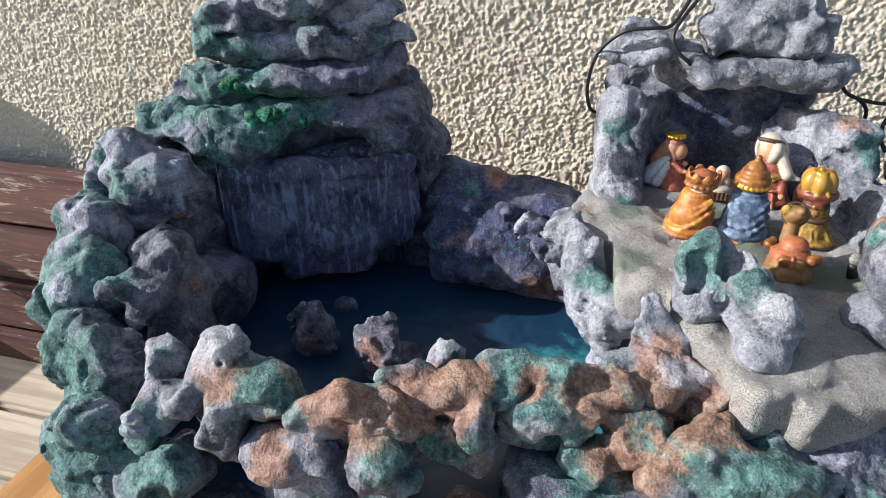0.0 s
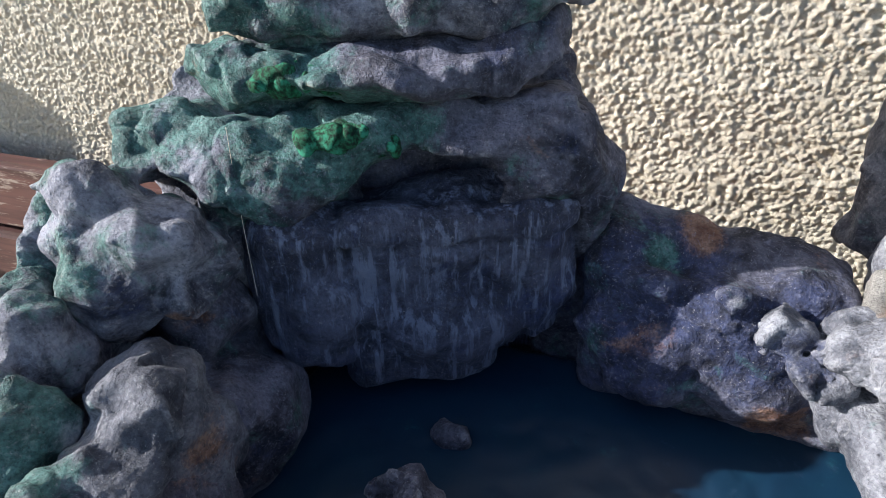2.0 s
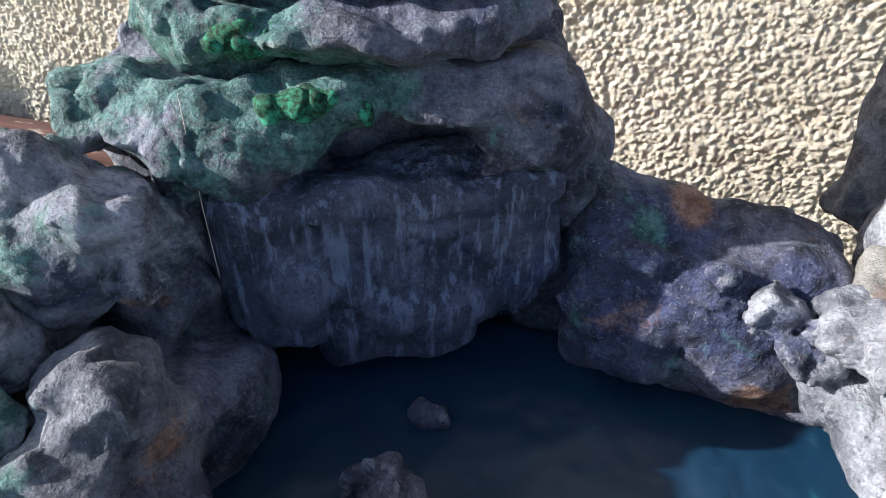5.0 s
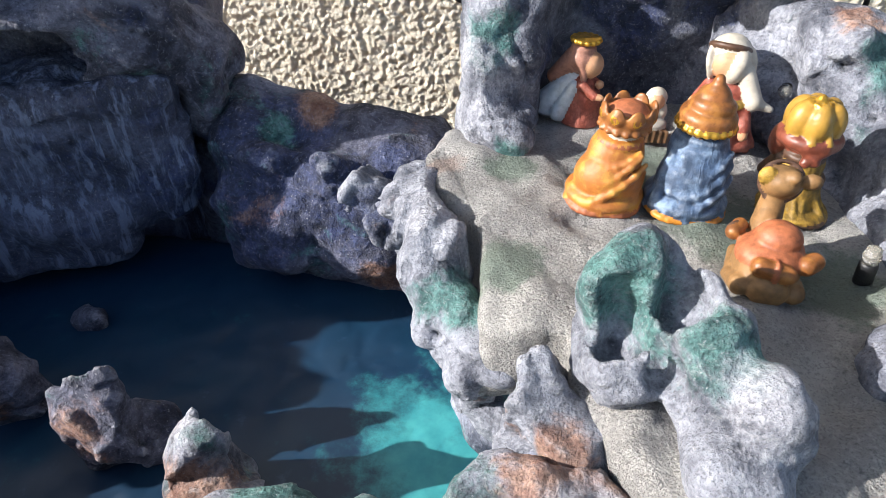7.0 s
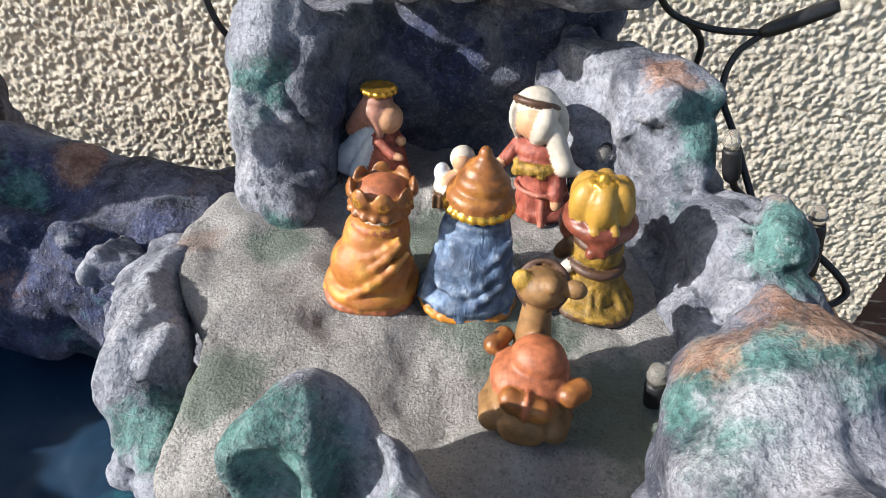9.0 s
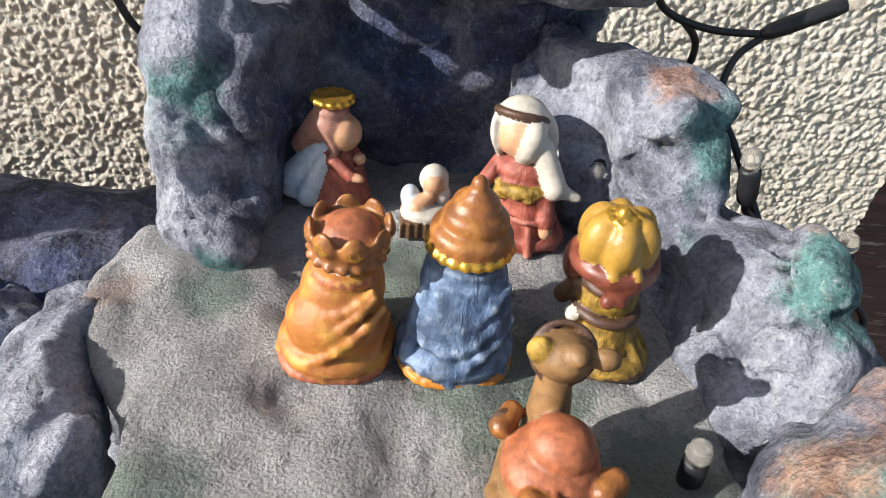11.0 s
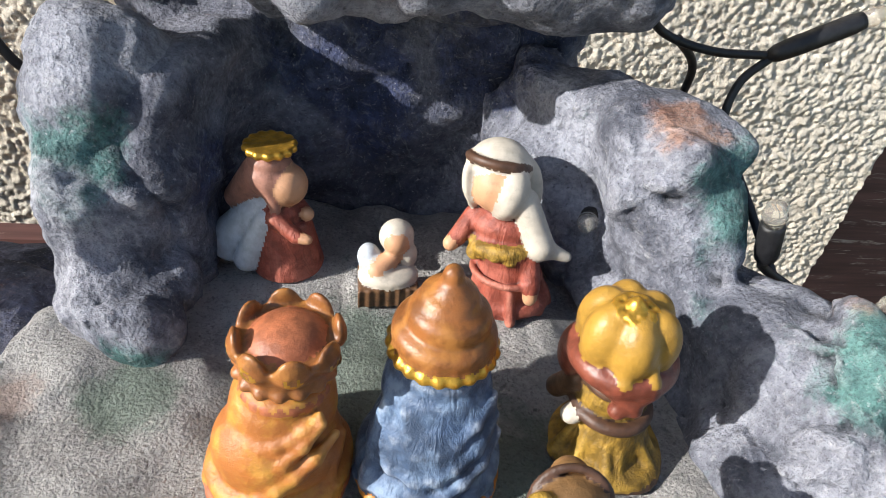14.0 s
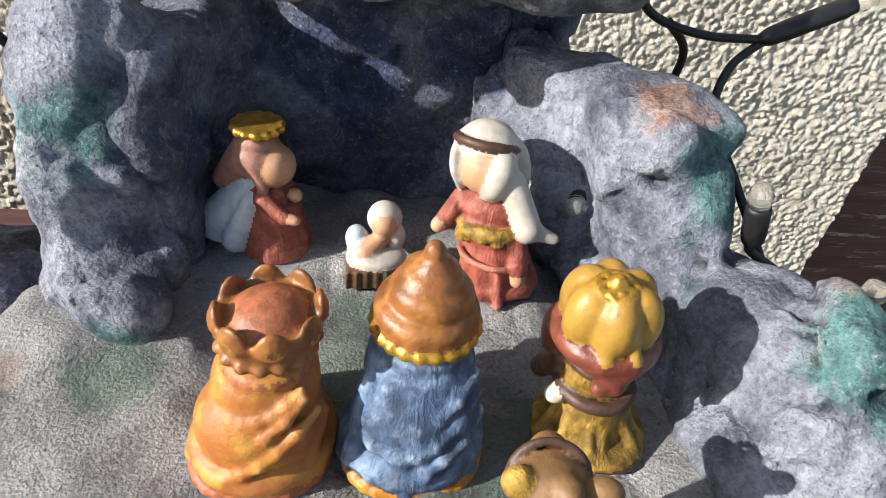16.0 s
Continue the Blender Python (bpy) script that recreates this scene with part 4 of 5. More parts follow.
srock("under_ledge", [
    box(0.21, 0.40, 0.73, 0.085, 0.085, 0.048, 0, 0, 0, 0.02),
    ball(0.215, 0.27, 0.762, 0.030, 0.022, 0.014), ball(0.240, 0.275, 0.765, 0.03, 0.02, 0.014),
    box(0.21, 0.31, 0.73, 0.06, 0.05, 0.048, 0, 0, 0, 0.02),
], STONE, h=0.003)
srock("pillar", [
    rod(0.126, 0.432, 0.800, 0.124, 0.438, 0.826, 0.015, 0.013),
    rod(0.124, 0.438, 0.826, 0.126, 0.450, 0.848, 0.013, 0.014),
    ball(0.136, 0.414, 0.805, 0.010, 0.008, 0.010), ball(0.126, 0.452, 0.852, 0.016, 0.018, 0.014),
    ball(0.130, 0.428, 0.806, 0.016, 0.014, 0.010),
], rough=0.0032, grain=0.5, faces=False, warp=0.0018, label="pale grey rock pillar with a green band")
srock("back_wall", [
    box(0.185, 0.497, 0.825, 0.070, 0.014, 0.055, -8, 0, 0, 0.010),
    box(0.140, 0.470, 0.814, 0.014, 0.035, 0.0425, 0, 0, -20, 0.010),
    ball(0.19, 0.486, 0.833, 0.04, 0.008, 0.008), ball(0.165, 0.490, 0.815, 0.02, 0.010, 0.02),
    ball(0.216, 0.486, 0.850, 0.02, 0.010, 0.012), ball(0.225, 0.488, 0.815, 0.03, 0.012, 0.03),
], STONE_GREY, rough=0.0035, h=0.0022, k=0.01, label="blue-grey back wall of the cave")
srock("side_wall", [
    rod(0.240, 0.470, 0.835, 0.258, 0.440, 0.846, 0.018, 0.016),
    ball(0.260, 0.434, 0.848, 0.014, 0.016, 0.013),
    rod(0.252, 0.452, 0.815, 0.264, 0.430, 0.826, 0.018, 0.015),
    ball(0.266, 0.426, 0.836, 0.009, 0.011, 0.009),
    rod(0.267, 0.427, 0.811, 0.284, 0.392, 0.819, 0.017, 0.015),
    ball(0.283, 0.384, 0.823, 0.011, 0.015, 0.013),
    rod(0.280, 0.40, 0.800, 0.286, 0.365, 0.800, 0.017, 0.014),
    box(0.278, 0.42, 0.775, 0.020, 0.06, 0.035, 0, 0, 0, 0.014), ball(0.284, 0.370, 0.810, 0.014, 0.018, 0.022),
], rough=0.0034, grain=0.8, k=0.007, faces=False, warp=0.0034, label="sloping pale rock side wall with rust and green patches")
srock("roof_slab", [
    box(0.210, 0.462, 0.8795, 0.046, 0.026, 0.009, 0, 0, 3, 0.009),
    box(0.130, 0.460, 0.8865, 0.020, 0.018, 0.0085, 0, 0, 0, 0.008),
    ball(0.168, 0.450, 0.880, 0.014, 0.010, 0.010, 0, 25, 0),
    ball(0.252, 0.458, 0.882, 0.012, 0.014, 0.010),
    ball(0.116, 0.450, 0.885, 0.010, 0.012, 0.008),
    box(0.198, 0.487, 0.875, 0.052, 0.016, 0.014, 0, 0, 0, 0.01),
], label="flat layered roof rock")
srock("roof_rock", [
    box(0.207, 0.468, 0.897, 0.036, 0.022, 0.010, 0, 0, 0, 0.009),
    ball(0.190, 0.455, 0.905, 0.022, 0.014, 0.010), ball(0.226, 0.458, 0.903, 0.018, 0.014, 0.010),
    box(0.205, 0.470, 0.916, 0.030, 0.020, 0.010, 0, 0, 0, 0.009),
    ball(0.135, 0.455, 0.896, 0.020, 0.014, 0.010),
    ball(0.20, 0.468, 0.932, 0.024, 0.018, 0.010),
], label="stacked roof rocks")
srock("hole_rock", [
    ball(0.174, 0.311, 0.826, 0.013, 0.009, 0.013), ball(0.190, 0.296, 0.815, 0.013, 0.012, 0.015), ball(0.201, 0.280, 0.811, 0.013, 0.012, 0.013), ball(0.196, 0.268, 0.803, 0.012, 0.010, 0.010),
    ball(0.176, 0.312, 0.822, 0.012, 0.010, 0.014), ball(0.168, 0.306, 0.818, 0.010, 0.010, 0.016),
    ball(0.184, 0.304, 0.820, 0.013, 0.010, 0.016), ball(0.178, 0.300, 0.806, 0.018, 0.014, 0.014),
    ball(0.191, 0.289, 0.811, 0.013, 0.012, 0.014), ball(0.197, 0.279, 0.803, 0.013, 0.012, 0.012), ball(0.172, 0.292, 0.808, 0.010, 0.010, 0.012),
    ball(0.1845, 0.3020, 0.828, 0.0075, 0.0068, 0.015, cut=True), ball(0.1700, 0.2960, 0.820, 0.0066, 0.0090, 0.015, cut=True), ball(0.183, 0.309, 0.838, 0.0046, 0.0046, 0.009, cut=True), ball(0.1785, 0.2885, 0.820, 0.0026, 0.0050, 0.010, cut=True), ball(0.179, 0.299, 0.828, 0.0022, 0.0022, 0.006, cut=True),
    ball(0.180, 0.286, 0.814, 0.003, 0.005, 0.003, cut=True),
], h=0.0012, k=0.003, rough=0.0022, warp=0.0014, faces=False, label="pale rock riddled with teal hollows at the ledge's front")
srock("front_boulder", [
    ball(0.266, 0.318, 0.836, 0.024, 0.020, 0.022), ball(0.268, 0.330, 0.822, 0.018, 0.014, 0.016), ball(0.258, 0.300, 0.828, 0.022, 0.018, 0.020),
    ball(0.282, 0.310, 0.826, 0.022, 0.020, 0.024), ball(0.268, 0.305, 0.805, 0.032, 0.026, 0.02),
    ball(0.275, 0.30, 0.78, 0.03, 0.025, 0.03),
    ball(0.257, 0.291, 0.846, 0.006, 0.005, 0.004), ball(0.270, 0.297, 0.848, 0.005, 0.006, 0.005),
    ball(0.250, 0.298, 0.851, 0.005, 0.0035, 0.006, cut=True), ball(0.264, 0.302, 0.856, 0.004, 0.005, 0.007, cut=True), ball(0.276, 0.310, 0.853, 0.0035, 0.003, 0.005, cut=True),
], STONE_GREY, h=0.0016, rough=0.0038, k=0.006, faces=False, label="large rounded boulder with rust, teal and white sponging")
srock("front_rock", [
    ball(0.215, 0.240, 0.756, 0.036, 0.020, 0.012), ball(0.202, 0.226, 0.748, 0.020, 0.015, 0.012),
    ball(0.250, 0.250, 0.752, 0.026, 0.020, 0.016),
    ball(0.225, 0.25, 0.745, 0.04, 0.03, 0.04),
], STONE, rough=0.005, label="grey rocks stepping down before the ledge")

# ---------------------------------------------------------------- figurines on the ledge


def figurine(x, y, turn, lumps, mats, label, h=0.0005, k=0.0009, z=0.8004, lean=(0.0, 0.0)):
    """A resin figurine as one plain mesh; its lumps are given round its own base, facing +y."""
    r = np.array(Euler((0, 0, radians(turn))).to_matrix())
    o = np.array((x, y, z))

    def stand(p):                                 # lean: how far the head is off its base
        return r @ p + o + np.array((*lean, 0.0)) * (p[2] / 0.035)
    for l in lumps:
        l.at = stand(l.at)
        if l.kind == "rod":
            l.size[:3] = stand(l.size[:3])
            ends = np.array([l.at, l.size[:3]])
            l.lo, l.hi = ends.min(0) - l.size[3:].max(), ends.max(0) + l.size[3:].max()
        else:
            l.rot = r @ l.rot
            reach = l.size[0] + l.size[1] if l.kind == "ring" else np.linalg.norm(l.size)
            l.lo, l.hi = l.at - reach, l.at + reach
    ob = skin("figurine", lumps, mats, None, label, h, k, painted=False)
    return tagged(ob, label, "figurine", "nativity figurines")


def around(n, radius, z, make, start=0.0):
    return [make(radius * math.cos(start + 2 * math.pi * i / n), radius * math.sin(start + 2 * math.pi * i / n), z, start + 2 * math.pi * i / n) for i in range(n)]


def robe(r, top, height, m, train=0.0, hem=None):
    """A full bell-shaped robe with folds falling to an uneven hem."""
    out = [cone(0, 0, height * 0.46, r * 0.84, top, height * 0.46, m=m, rnd=0.001), ball(0, 0.0005, height * 0.88, top * 1.15, top * 0.95, height * 0.22, m=m),
           ball(0, -r * 0.12, height * 0.16, r * (0.97 + train * 0.5), r * (0.95 + train * 0.5), height * 0.19, m=m)]
    for i, a in enumerate(np.radians((-160, -130, -104, -76, -48, -20, 20, 65, 115, 160))):
        s = 0.84 + (train if math.sin(a) < -0.3 else 0) + 0.05 * (-1) ** i
        b = a + 0.16 * math.sin(3.7 * i)
        out.append(rod(top * 0.9 * math.cos(a), top * 0.8 * math.sin(a), height * 0.74, r * s * math.cos(b), r * s * math.sin(b), 0.0020, 0.0009, 0.0014, m=m))
    if hem is not None:
        for a, b in zip(np.radians(range(-165, -15, 10)), np.radians(range(-155, -5, 10))):
            s0, s1 = 0.95 + 0.8 * train + 0.05 * math.sin(5 * a), 0.95 + 0.8 * train + 0.05 * math.sin(5 * b)
            out.append(rod(r * s0 * math.cos(a), r * s0 * math.sin(a), 0.0011, r * s1 * math.cos(b), r * s1 * math.sin(b), 0.0011, 0.0010, m=hem))
    return out


def swag(x0, x1, z0, z1, drop, r, depth, m=0):
    """A fold hung across the back of a robe from one side to the other, sagging between."""
    line = []
    for i in range(7):
        u = i / 6
        x, z = x0 + (x1 - x0) * u, z0 + (z1 - z0) * u - drop * 4 * u * (1 - u)
        line.append((x, -math.sqrt(max(depth * depth - x * x, 1e-6)) - 0.10 * max(0.0, 0.020 - z), z))
    return [rod(*a, *b, r * (0.8 + 0.2 * (i % 2)), r, m=m) for i, (a, b) in enumerate(zip(line, line[1:]))]


def ochre_king():
    L = robe(0.0140, 0.0078, 0.0255, 0, 0.10, 3)
    L += [ball(-0.0005, -0.003, 0.0110, 0.0122, 0.0105, 0.0105, m=0), ball(0, -0.001, 0.0195, 0.0098, 0.0085, 0.0070, m=0)]
    L += swag(0.0075, -0.0105, 0.0225, 0.0090, 0.0024, 0.0010, 0.0112) + swag(0.0098, -0.0080, 0.0190, 0.0035, 0.0010, 0.0011, 0.0124) + swag(0.0068, -0.0070, 0.0235, 0.0175, 0.0022, 0.0008, 0.0098)
    L += [rod(0.0110, -0.0040, 0.0140, 0.0085, -0.0110, 0.0020, 0.0010, 0.0014, m=0)]
    L += around(20, 0.0068, 0.0247, lambda x, y, z, a: ball(x, y, z, 0.0011, 0.0011, 0.0009, m=3))
    L += [ring(0, 0, 0.0250, 0.0062, 0.0013, m=0), cone(0, 0, 0.0275, 0.0052, 0.0056, 0.002, m=1), ball(0, 0.001, 0.0300, 0.0074, 0.0074, 0.0035, m=1)]
    L += [cone(0, 0, 0.0326, 0.0080, 0.0090, 0.0030, m=2, rnd=0.0004), ball(0, 0, 0.0350, 0.0066, 0.0066, 0.0038, m=4)]
    L += around(8, 0.0086, 0.0358, lambda x, y, z, a: ball(x, y, z, 0.0010, 0.0027, 0.0030, rz=math.degrees(a), m=2), 0.2)
    L += around(16, 0.0083, 0.0300, lambda x, y, z, a: ball(x, y, z, 0.0013, 0.0013, 0.0011, m=2))
    L += around(8, 0.0092, 0.0350, lambda x, y, z, a: ring(x, y, z, 0.0010, 0.0004, 0, 90, math.degrees(a), m=5), 0.2)
    figurine(0.1725, 0.3835, 0, L, [OCHRE, CREAM, AMBER, SADDLE, SADDLE, GOLD], "resin king figurine, ochre robe and scalloped amber crown", k=0.0014, lean=(0.0035, 0.0))


def blue_king():
    L = robe(0.0142, 0.0086, 0.0275, 0, 0.14, 3)
    L += [ball(0, -0.003, 0.0120, 0.0124, 0.0104, 0.0115, m=0), ball(0, -0.001, 0.0215, 0.0106, 0.0088, 0.0066, m=0)]
    L += swag(0.0100, -0.0105, 0.0235, 0.0185, 0.0050, 0.0011, 0.0112) + swag(0.0105, -0.0115, 0.0195, 0.0120, 0.0050, 0.0014, 0.0122) + swag(0.0115, -0.0075, 0.0150, 0.0040, 0.0025, 0.0015, 0.0130)
    L += [rod(-0.0095, -0.0055, 0.0215, -0.0120, -0.0085, 0.0040, 0.0013, 0.0020, m=0), rod(0.0095, -0.0055, 0.0215, 0.0070, -0.0120, 0.0040, 0.0013, 0.0017, m=0)]
    L += [ring(0, 0, 0.0272, 0.0074, 0.0014, m=0), cone(0, 0, 0.0293, 0.0070, 0.0075, 0.0018, m=1)]
    L += [ball(0, 0, 0.0350, 0.0070, 0.0070, 0.0060, m=2), ring(0, 0, 0.0340, 0.0068, 0.0029, 3, 2, 0, m=2), ring(0.0004, 0, 0.0380, 0.0051, 0.0026, -3, 3, 0, m=2), ring(0, 0.0002, 0.0412, 0.0033, 0.0022, 4, 0, 0, m=2),
          ball(0.0003, 0, 0.0432, 0.0035, 0.0035, 0.0024, m=2), ball(0, 0, 0.0462, 0.0019, 0.0019, 0.0022, m=2)]
    L += around(22, 0.0094, 0.0312, lambda x, y, z, a: ball(x, y, z, 0.0013, 0.0013, 0.0013, m=4))
    L += [rod(-0.006, -0.008, 0.022, -0.002, -0.0135, 0.006, 0.0012, 0.002, m=0), rod(0.006, -0.007, 0.022, 0.001, -0.0125, 0.010, 0.0011, 0.0017, m=0)]
    figurine(0.2020, 0.3840, 0, L, [BLUE_ROBE, DARK_BROWN, AMBER, ORANGE, GOLD], "resin king figurine, faded blue robe and coiled amber turban", k=0.0013, lean=(0.0012, 0.0030))


def yellow_king():
    L = robe(0.0118, 0.0070, 0.0155, 0, 0.12, 3)
    L += [ball(0, 0.001, 0.0190, 0.0076, 0.0070, 0.0072, m=0), ring(0, 0, 0.0150, 0.0072, 0.0014, m=3), ring(0, 0, 0.0232, 0.0056, 0.0014, m=3)]
    L += [ball(0, 0.002, 0.0275, 0.0078, 0.0075, 0.0052, m=1), ring(0, 0, 0.0300, 0.0080, 0.0026, m=1), rod(0.003, -0.008, 0.0290, -0.002, -0.0095, 0.0245, 0.0022, 0.0018, m=1), rod(-0.003, -0.008, 0.0290, 0.001, -0.0095, 0.0250, 0.0020, 0.0016, m=1)]
    L += [ball(0, 0, 0.0365, 0.0060, 0.0060, 0.0072, m=2)] + around(6, 0.0046, 0.0362, lambda x, y, z, a: ball(x, y, z, 0.0050, 0.0044, 0.0072, rz=math.degrees(a), m=2), 0.5) + [rod(0.0038, -0.0085, 0.0318, 0.001, -0.003, 0.0425, 0.0011, 0.0012, m=2), rod(-0.0016, -0.0092, 0.0318, -0.0005, -0.003, 0.0425, 0.0011, 0.0012, m=2)]
    L += around(7, 0.0024, 0.0432, lambda x, y, z, a: ring(x, y - 0.0015, z, 0.0011, 0.0005, 25, 0, 0, m=4)) + [ball(0, -0.0015, 0.0442, 0.0015, 0.0015, 0.0016, m=4)]
    L += [rod(-0.0070, 0.001, 0.0205, -0.0105, 0.004, 0.0135, 0.0026, 0.0024, m=5), ball(-0.0085, 0.003, 0.0265, 0.0030, 0.0040, 0.0060, m=1), ball(-0.0085, -0.003, 0.0135, 0.0022, 0.0022, 0.0020, m=6)]
    figurine(0.2410, 0.3865, -6, L, [OLIVE, MAROON, YELLOW, DARK_BROWN, GOLD, BROWN, CREAM], "resin king figurine, olive gold robe and yellow lobed turban", lean=(-0.0045, -0.001))


def camel():
    L = [ball(0, -0.001, 0.0070, 0.0098, 0.0130, 0.0078, m=0), rod(-0.0085, -0.001, 0.0026, -0.0070, 0.0095, 0.0026, 0.0026, 0.0022, m=0), rod(0.0085, -0.001, 0.0026, 0.0070, 0.0095, 0.0026, 0.0026, 0.0022, m=0),
         rod(-0.0075, -0.010, 0.0045, -0.0100, -0.003, 0.0024, 0.0034, 0.0020, m=0), rod(0.0075, -0.010, 0.0045, 0.0100, -0.003, 0.0024, 0.0034, 0.0020, m=0), ball(0, -0.0125, 0.0050, 0.0058, 0.0030, 0.0050, m=0)]
    L += [ball(0, -0.001, 0.0110, 0.0100, 0.0098, 0.0058, m=1), ball(0.001, 0.0005, 0.0165, 0.0068, 0.0064, 0.0050, m=2), ring(0.001, 0.0005, 0.0142, 0.0068, 0.0011, m=1)]
    L += [rod(-0.0105, 0.005, 0.0128, -0.0085, 0.009, 0.0132, 0.0024, m=3), ring(-0.010, 0.006, 0.013, 0.0022, 0.0007, 60, 0, 20, m=4), rod(-0.004, -0.0105, 0.0125, 0.0035, -0.0112, 0.0115, 0.0028, m=3), rod(0.0095, -0.0055, 0.0120, 0.0118, -0.003, 0.0122, 0.0030, m=3),
          ring(0.0, -0.0108, 0.012, 0.0030, 0.0006, 0, 90, 0, m=1)]
    L += [rod(-0.001, 0.0095, 0.010, -0.0015, 0.0115, 0.0235, 0.0050, 0.0036, m=0), ball(-0.001, 0.0120, 0.0290, 0.0060, 0.0062, 0.0050, -20, 0, 0, m=0), ball(-0.0005, 0.0165, 0.0285, 0.0036, 0.0045, 0.0034, m=0),
          ball(-0.0060, 0.0100, 0.0315, 0.0026, 0.0022, 0.0030, m=5), ball(0.0065, 0.0100, 0.0315, 0.0030, 0.0022, 0.0024, m=0), ring(-0.001, 0.0125, 0.0290, 0.0061, 0.0007, 60, 0, 0, m=4), ball(0.001, 0.0085, 0.0330, 0.0022, 0.0026, 0.0018, m=0)]
    figurine(0.2195, 0.3435, -8, L, [CAMEL, SADDLE, SADDLE, AMBER, DARK_BROWN, OLIVE], "resin camel figurine resting, terracotta saddle and amber bags")


def joseph():
    L = robe(0.0108, 0.0074, 0.0230, 0, 0.04)
    L += [ball(0, 0, 0.0245, 0.0085, 0.0066, 0.0050, m=0), ring(0, 0.001, 0.0190, 0.0070, 0.0019, 14, 8, 0, m=1), rod(-0.0075, 0.002, 0.0215, 0.0065, 0.0055, 0.0175, 0.0022, 0.0022, m=1)]
    L += [ball(0, 0.0015, 0.0350, 0.0066, 0.0064, 0.0066, m=2), ball(0, -0.0016, 0.0382, 0.0080, 0.0076, 0.0070, m=3), ring(0, -0.0012, 0.0398, 0.0072, 0.0011, 22, 0, 0, m=4)]
    L += [ball(-0.0036, 0.0030, 0.0345, 0.0046, 0.0052, 0.0070, 0, -12, 20, m=3), rod(-0.0070, 0.0020, 0.0330, -0.0105, 0.0030, 0.0225, 0.0034, 0.0036, m=3), rod(-0.0105, 0.0030, 0.0225, -0.0165, 0.0010, 0.0205, 0.0026, 0.0014, m=3),
          ball(0.0058, 0.0018, 0.0350, 0.0020, 0.0050, 0.0062, 0, 14, -10, m=3), rod(0.0056, 0.0030, 0.0320, 0.0068, 0.0020, 0.0290, 0.0022, 0.0014, m=3), ball(-0.0030, -0.0060, 0.0300, 0.0060, 0.0028, 0.0110, m=3)]
    L += [ring(0, 0.001, 0.0115, 0.0088, 0.0009, 8, 0, 0, m=0)] + around(12, 0.0073, 0.0195, lambda x, y, z, a: ball(x, y + 0.001, z + 0.0012 * math.cos(a), 0.0016, 0.0016, 0.0011, m=1))
    L += [rod(0.0072, 0.001, 0.0250, 0.0110, 0.0055, 0.0200, 0.0026, 0.0024, m=0), ball(0.0122, 0.0072, 0.0190, 0.0020, 0.0020, 0.0020, m=2), rod(-0.0070, 0.001, 0.0240, -0.0080, 0.0060, 0.0125, 0.0026, 0.0026, m=0), ball(-0.0080, 0.0070, 0.0100, 0.0019, 0.0017, 0.0026, m=2)]
    figurine(0.2275, 0.4300, 155, L, [RED, OLIVE, SKIN, CREAM, DARK_BROWN], "resin standing figurine, red robe and cream headcloth", lean=(-0.0075, 0.006))


def mary():
    L = [cone(0, 0.002, 0.0080, 0.0100, 0.0066, 0.0080, m=0), ball(0, 0.001, 0.0165, 0.0066, 0.0058, 0.0055, m=0), ball(0, -0.0120, 0.0030, 0.0090, 0.0085, 0.0032, m=1),
         rod(0, -0.003, 0.0180, 0.001, -0.0120, 0.0055, 0.0052, 0.0074, m=1), rod(0.005, -0.001, 0.0170, 0.0075, -0.006, 0.0040, 0.0026, 0.0036, m=1)]
    L += [ball(0, 0.0034, 0.0260, 0.0056, 0.0052, 0.0056, m=2), ball(0, -0.0012, 0.0280, 0.0068, 0.0062, 0.0062, m=3), rod(0.0045, 0.0005, 0.0270, 0.0050, 0.0025, 0.0215, 0.0022, 0.0014, m=4), rod(0, -0.0040, 0.0270, -0.001, -0.0125, 0.0175, 0.0054, 0.0036, m=3), ball(0, -0.0012, 0.0325, 0.0054, 0.0054, 0.0030, m=3)]
    L += [cone(0, -0.0006, 0.0362, 0.0060, 0.0062, 0.0009, m=5, rnd=0.0004)] + around(14, 0.0060, 0.0362, lambda x, y, z, a: ball(x, y - 0.0006, z, 0.0009, 0.0009, 0.0010, m=5))
    L += [rod(0.0055, 0.0025, 0.0185, 0.0060, 0.0085, 0.0150, 0.0022, 0.0020, m=0), ball(0.0060, 0.0108, 0.0150, 0.0016, 0.0024, 0.0014, m=2), rod(-0.0050, 0.0025, 0.0180, -0.0015, 0.0075, 0.0175, 0.0020, 0.0018, m=0), ball(-0.0005, 0.0085, 0.0180, 0.0018, 0.0018, 0.0018, m=2)]
    figurine(0.1645, 0.4465, -112, L, [RED, VEIL, SKIN, ROSE, ROSE, GOLD], "resin kneeling figurine, pale veil and gold halo")


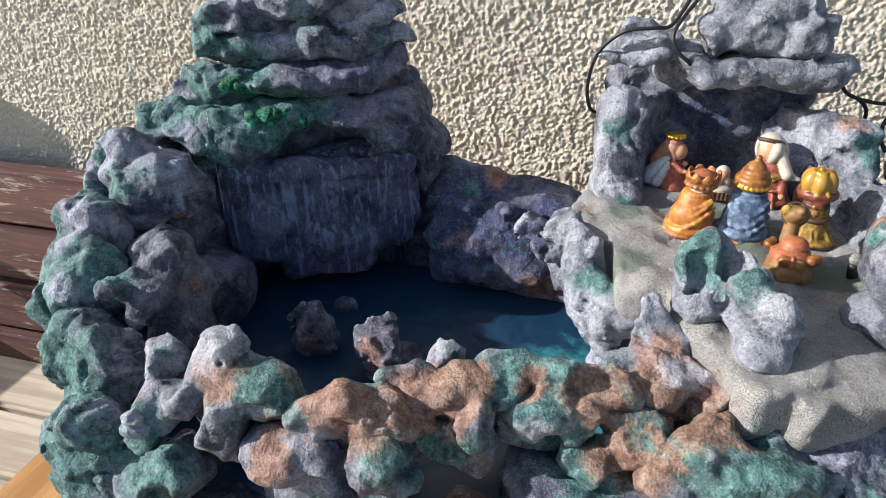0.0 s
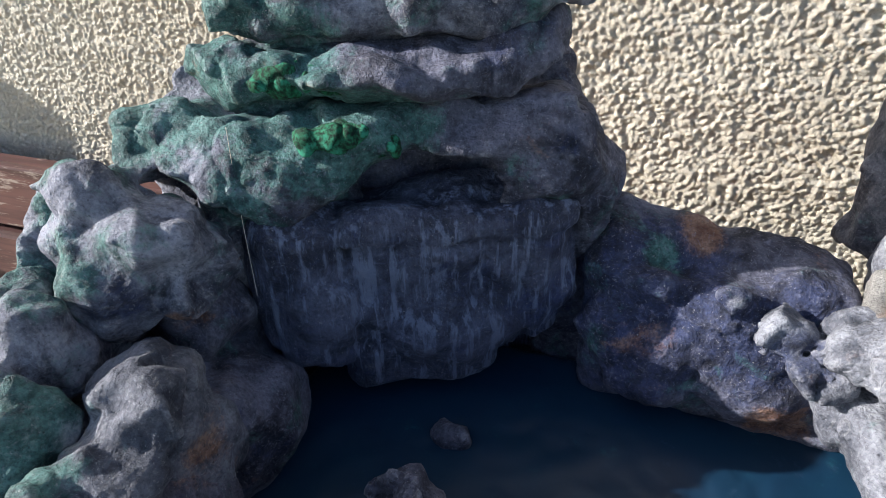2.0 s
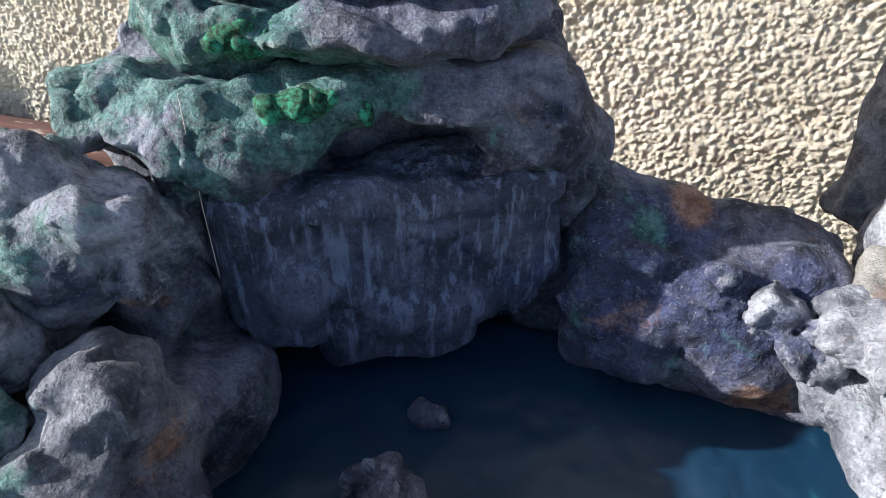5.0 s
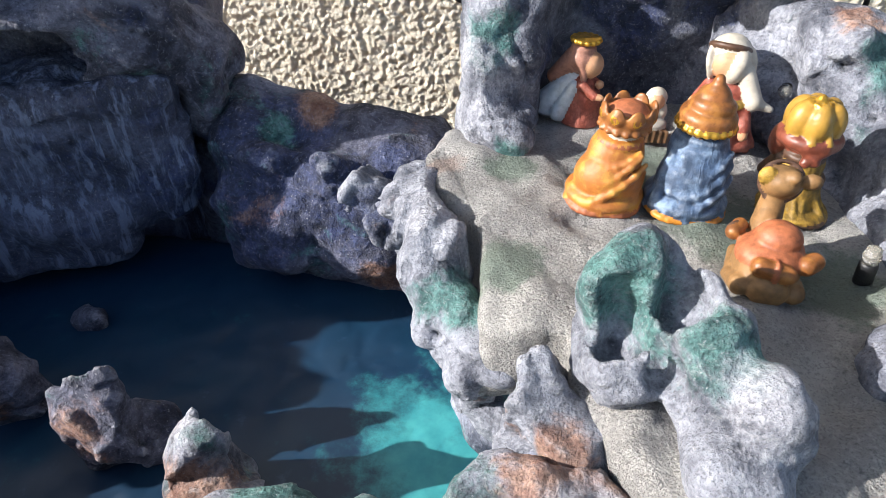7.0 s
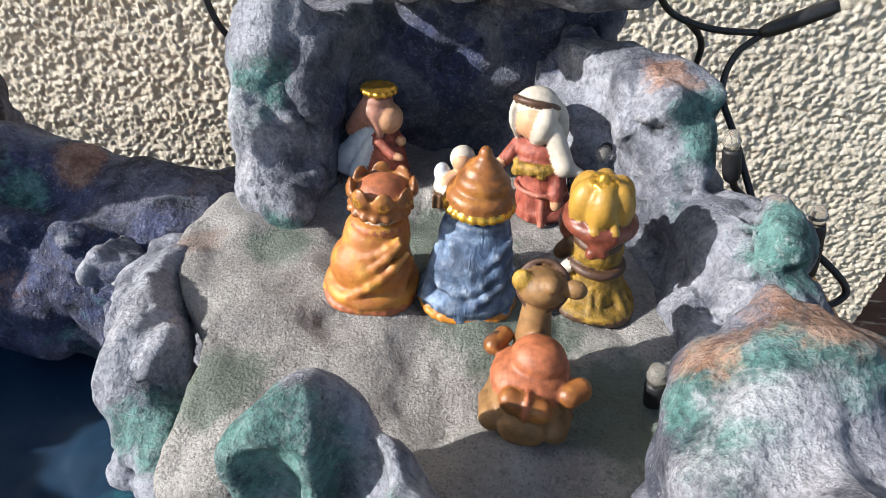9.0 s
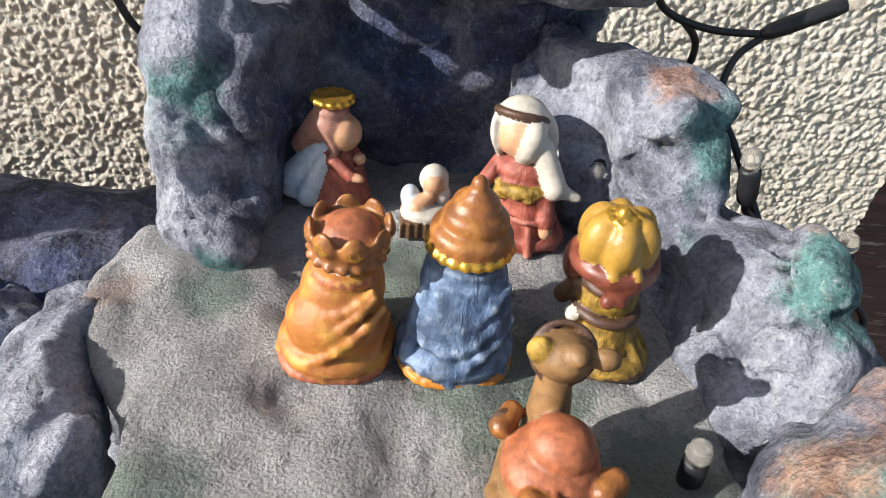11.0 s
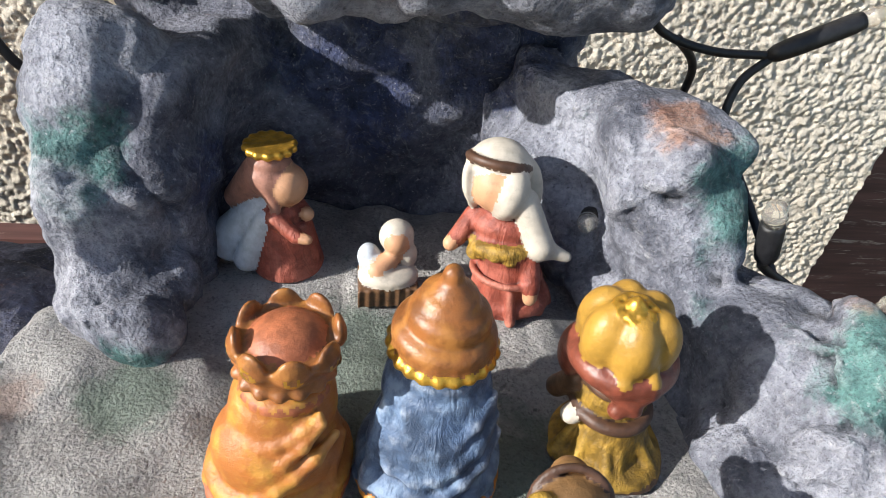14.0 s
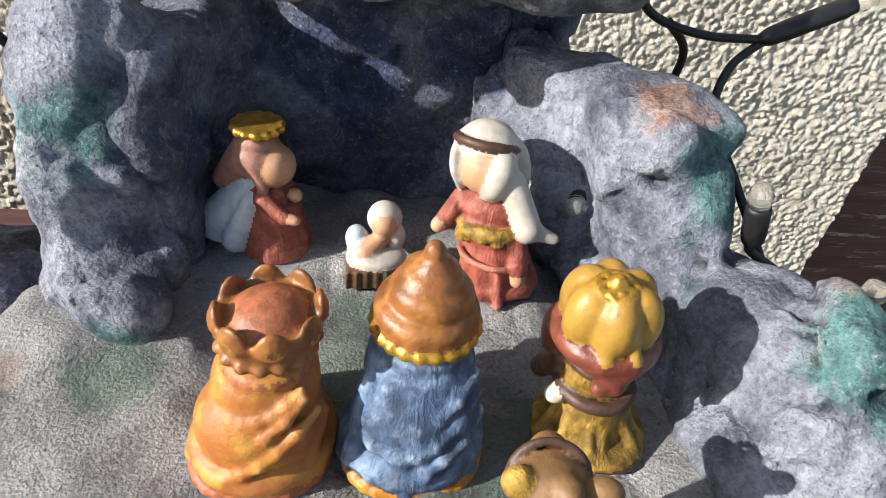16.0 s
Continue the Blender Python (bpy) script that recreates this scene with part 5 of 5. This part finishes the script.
def crib():
    L = [box(0, 0, 0.0030, 0.0078, 0.0055, 0.0030, rnd=0.0004, m=0), ball(0, 0, 0.0070, 0.0080, 0.0058, 0.0026, m=1), ball(-0.0025, 0.0010, 0.0085, 0.0045, 0.0045, 0.0035, m=1), rod(-0.003, -0.001, 0.0090, 0.002, 0.002, 0.0120, 0.0026, 0.0022, m=2),
         ball(0.0022, 0.0038, 0.0165, 0.0046, 0.0036, 0.0050, m=1), ball(0.0020, 0.0018, 0.0160, 0.0032, 0.0030, 0.0034, m=2), ball(-0.0050, 0.003, 0.0105, 0.0030, 0.0030, 0.0040, m=3), ball(0.005, 0.003, 0.0110, 0.0028, 0.0030, 0.0040, m=1)]
    L += [rod(-0.0078 + 0.0026 * i, -0.0056, 0.0005, -0.0078 + 0.0026 * i, -0.0056, 0.0055, 0.0003, m=0) for i in range(7)]
    figurine(0.1940, 0.4335, 4, L, [BROWN, CREAM, SKIN, VEIL], "small resin crib figurine with cream swaddling", 0.0005, 0.0010)


ochre_king()
blue_king()
yellow_king()
camel()
joseph()
mary()
crib()

# ---------------------------------------------------------------- string of lights
lights = empty("light_string", 0.28, 0.45, 0.80, "black garland cable with small unlit clear bulbs", "string lights")


def on_string(bm):
    bmesh.ops.translate(bm, verts=bm.verts, vec=-lights.location)
    return bm


def cable(*points):
    return part("cable", on_string(tube(points, 0.0012)), BLACK, lights, smooth=True)


def led(a, b):
    """A black sleeve from a to b with a clear bulb beyond b."""
    a, b = Vector(a), Vector(b)
    n = (b - a).normalized()
    sleeve = part("sleeve", on_string(turned([(0, 0.0014), (0.12, 0.0025), (0.30, 0.0028), (0.9, 0.0028), (0.93, 0.0026), (1, 0.0024)], a, b)), BLACK, lights, smooth=True)
    part("bulb", on_string(turned([(0, 0.0023), (0.3, 0.0023), (0.34, 0.0027), (0.5, 0.0027), (0.55, 0.0023), (0.9, 0.0022), (1, 0.0014)], b, b + n * 0.0058)), CLEAR, sleeve, "clear plastic bulb", True)


led((0.282, 0.416, 0.829), (0.2775, 0.414, 0.8415))
led((0.310, 0.402, 0.804), (0.3035, 0.400, 0.8265))
led((0.2535, 0.3485, 0.797), (0.2515, 0.3475, 0.8085))
led((0.2528, 0.4522, 0.8212), (0.2457, 0.4372, 0.8246))
led((0.295, 0.467, 0.8595), (0.3175, 0.467, 0.871))
cable((0.244, 0.458, 0.887), (0.255, 0.464, 0.874), (0.265, 0.470, 0.8635), (0.280, 0.469, 0.8595), (0.296, 0.467, 0.8600))
cable((0.297, 0.467, 0.8600), (0.289, 0.465, 0.852), (0.287, 0.460, 0.840), (0.292, 0.448, 0.829), (0.296, 0.436, 0.819), (0.300, 0.425, 0.810), (0.306, 0.41, 0.802))
cable((0.270, 0.470, 0.862), (0.279, 0.474, 0.853), (0.281, 0.478, 0.838), (0.283, 0.480, 0.80))
cable((0.282, 0.416, 0.830), (0.288, 0.422, 0.822), (0.300, 0.42, 0.815), (0.318, 0.408, 0.806), (0.326, 0.404, 0.798), (0.319, 0.402, 0.793), (0.310, 0.402, 0.8045))
cable((0.160, 0.456, 0.922), (0.150, 0.444, 0.907), (0.140, 0.440, 0.9055), (0.122, 0.440, 0.9025), (0.108, 0.446, 0.888), (0.103, 0.452, 0.866), (0.106, 0.458, 0.848), (0.115, 0.466, 0.842))
cable((0.165, 0.458, 0.922), (0.152, 0.442, 0.904), (0.155, 0.438, 0.893), (0.163, 0.439, 0.886), (0.168, 0.444, 0.878))
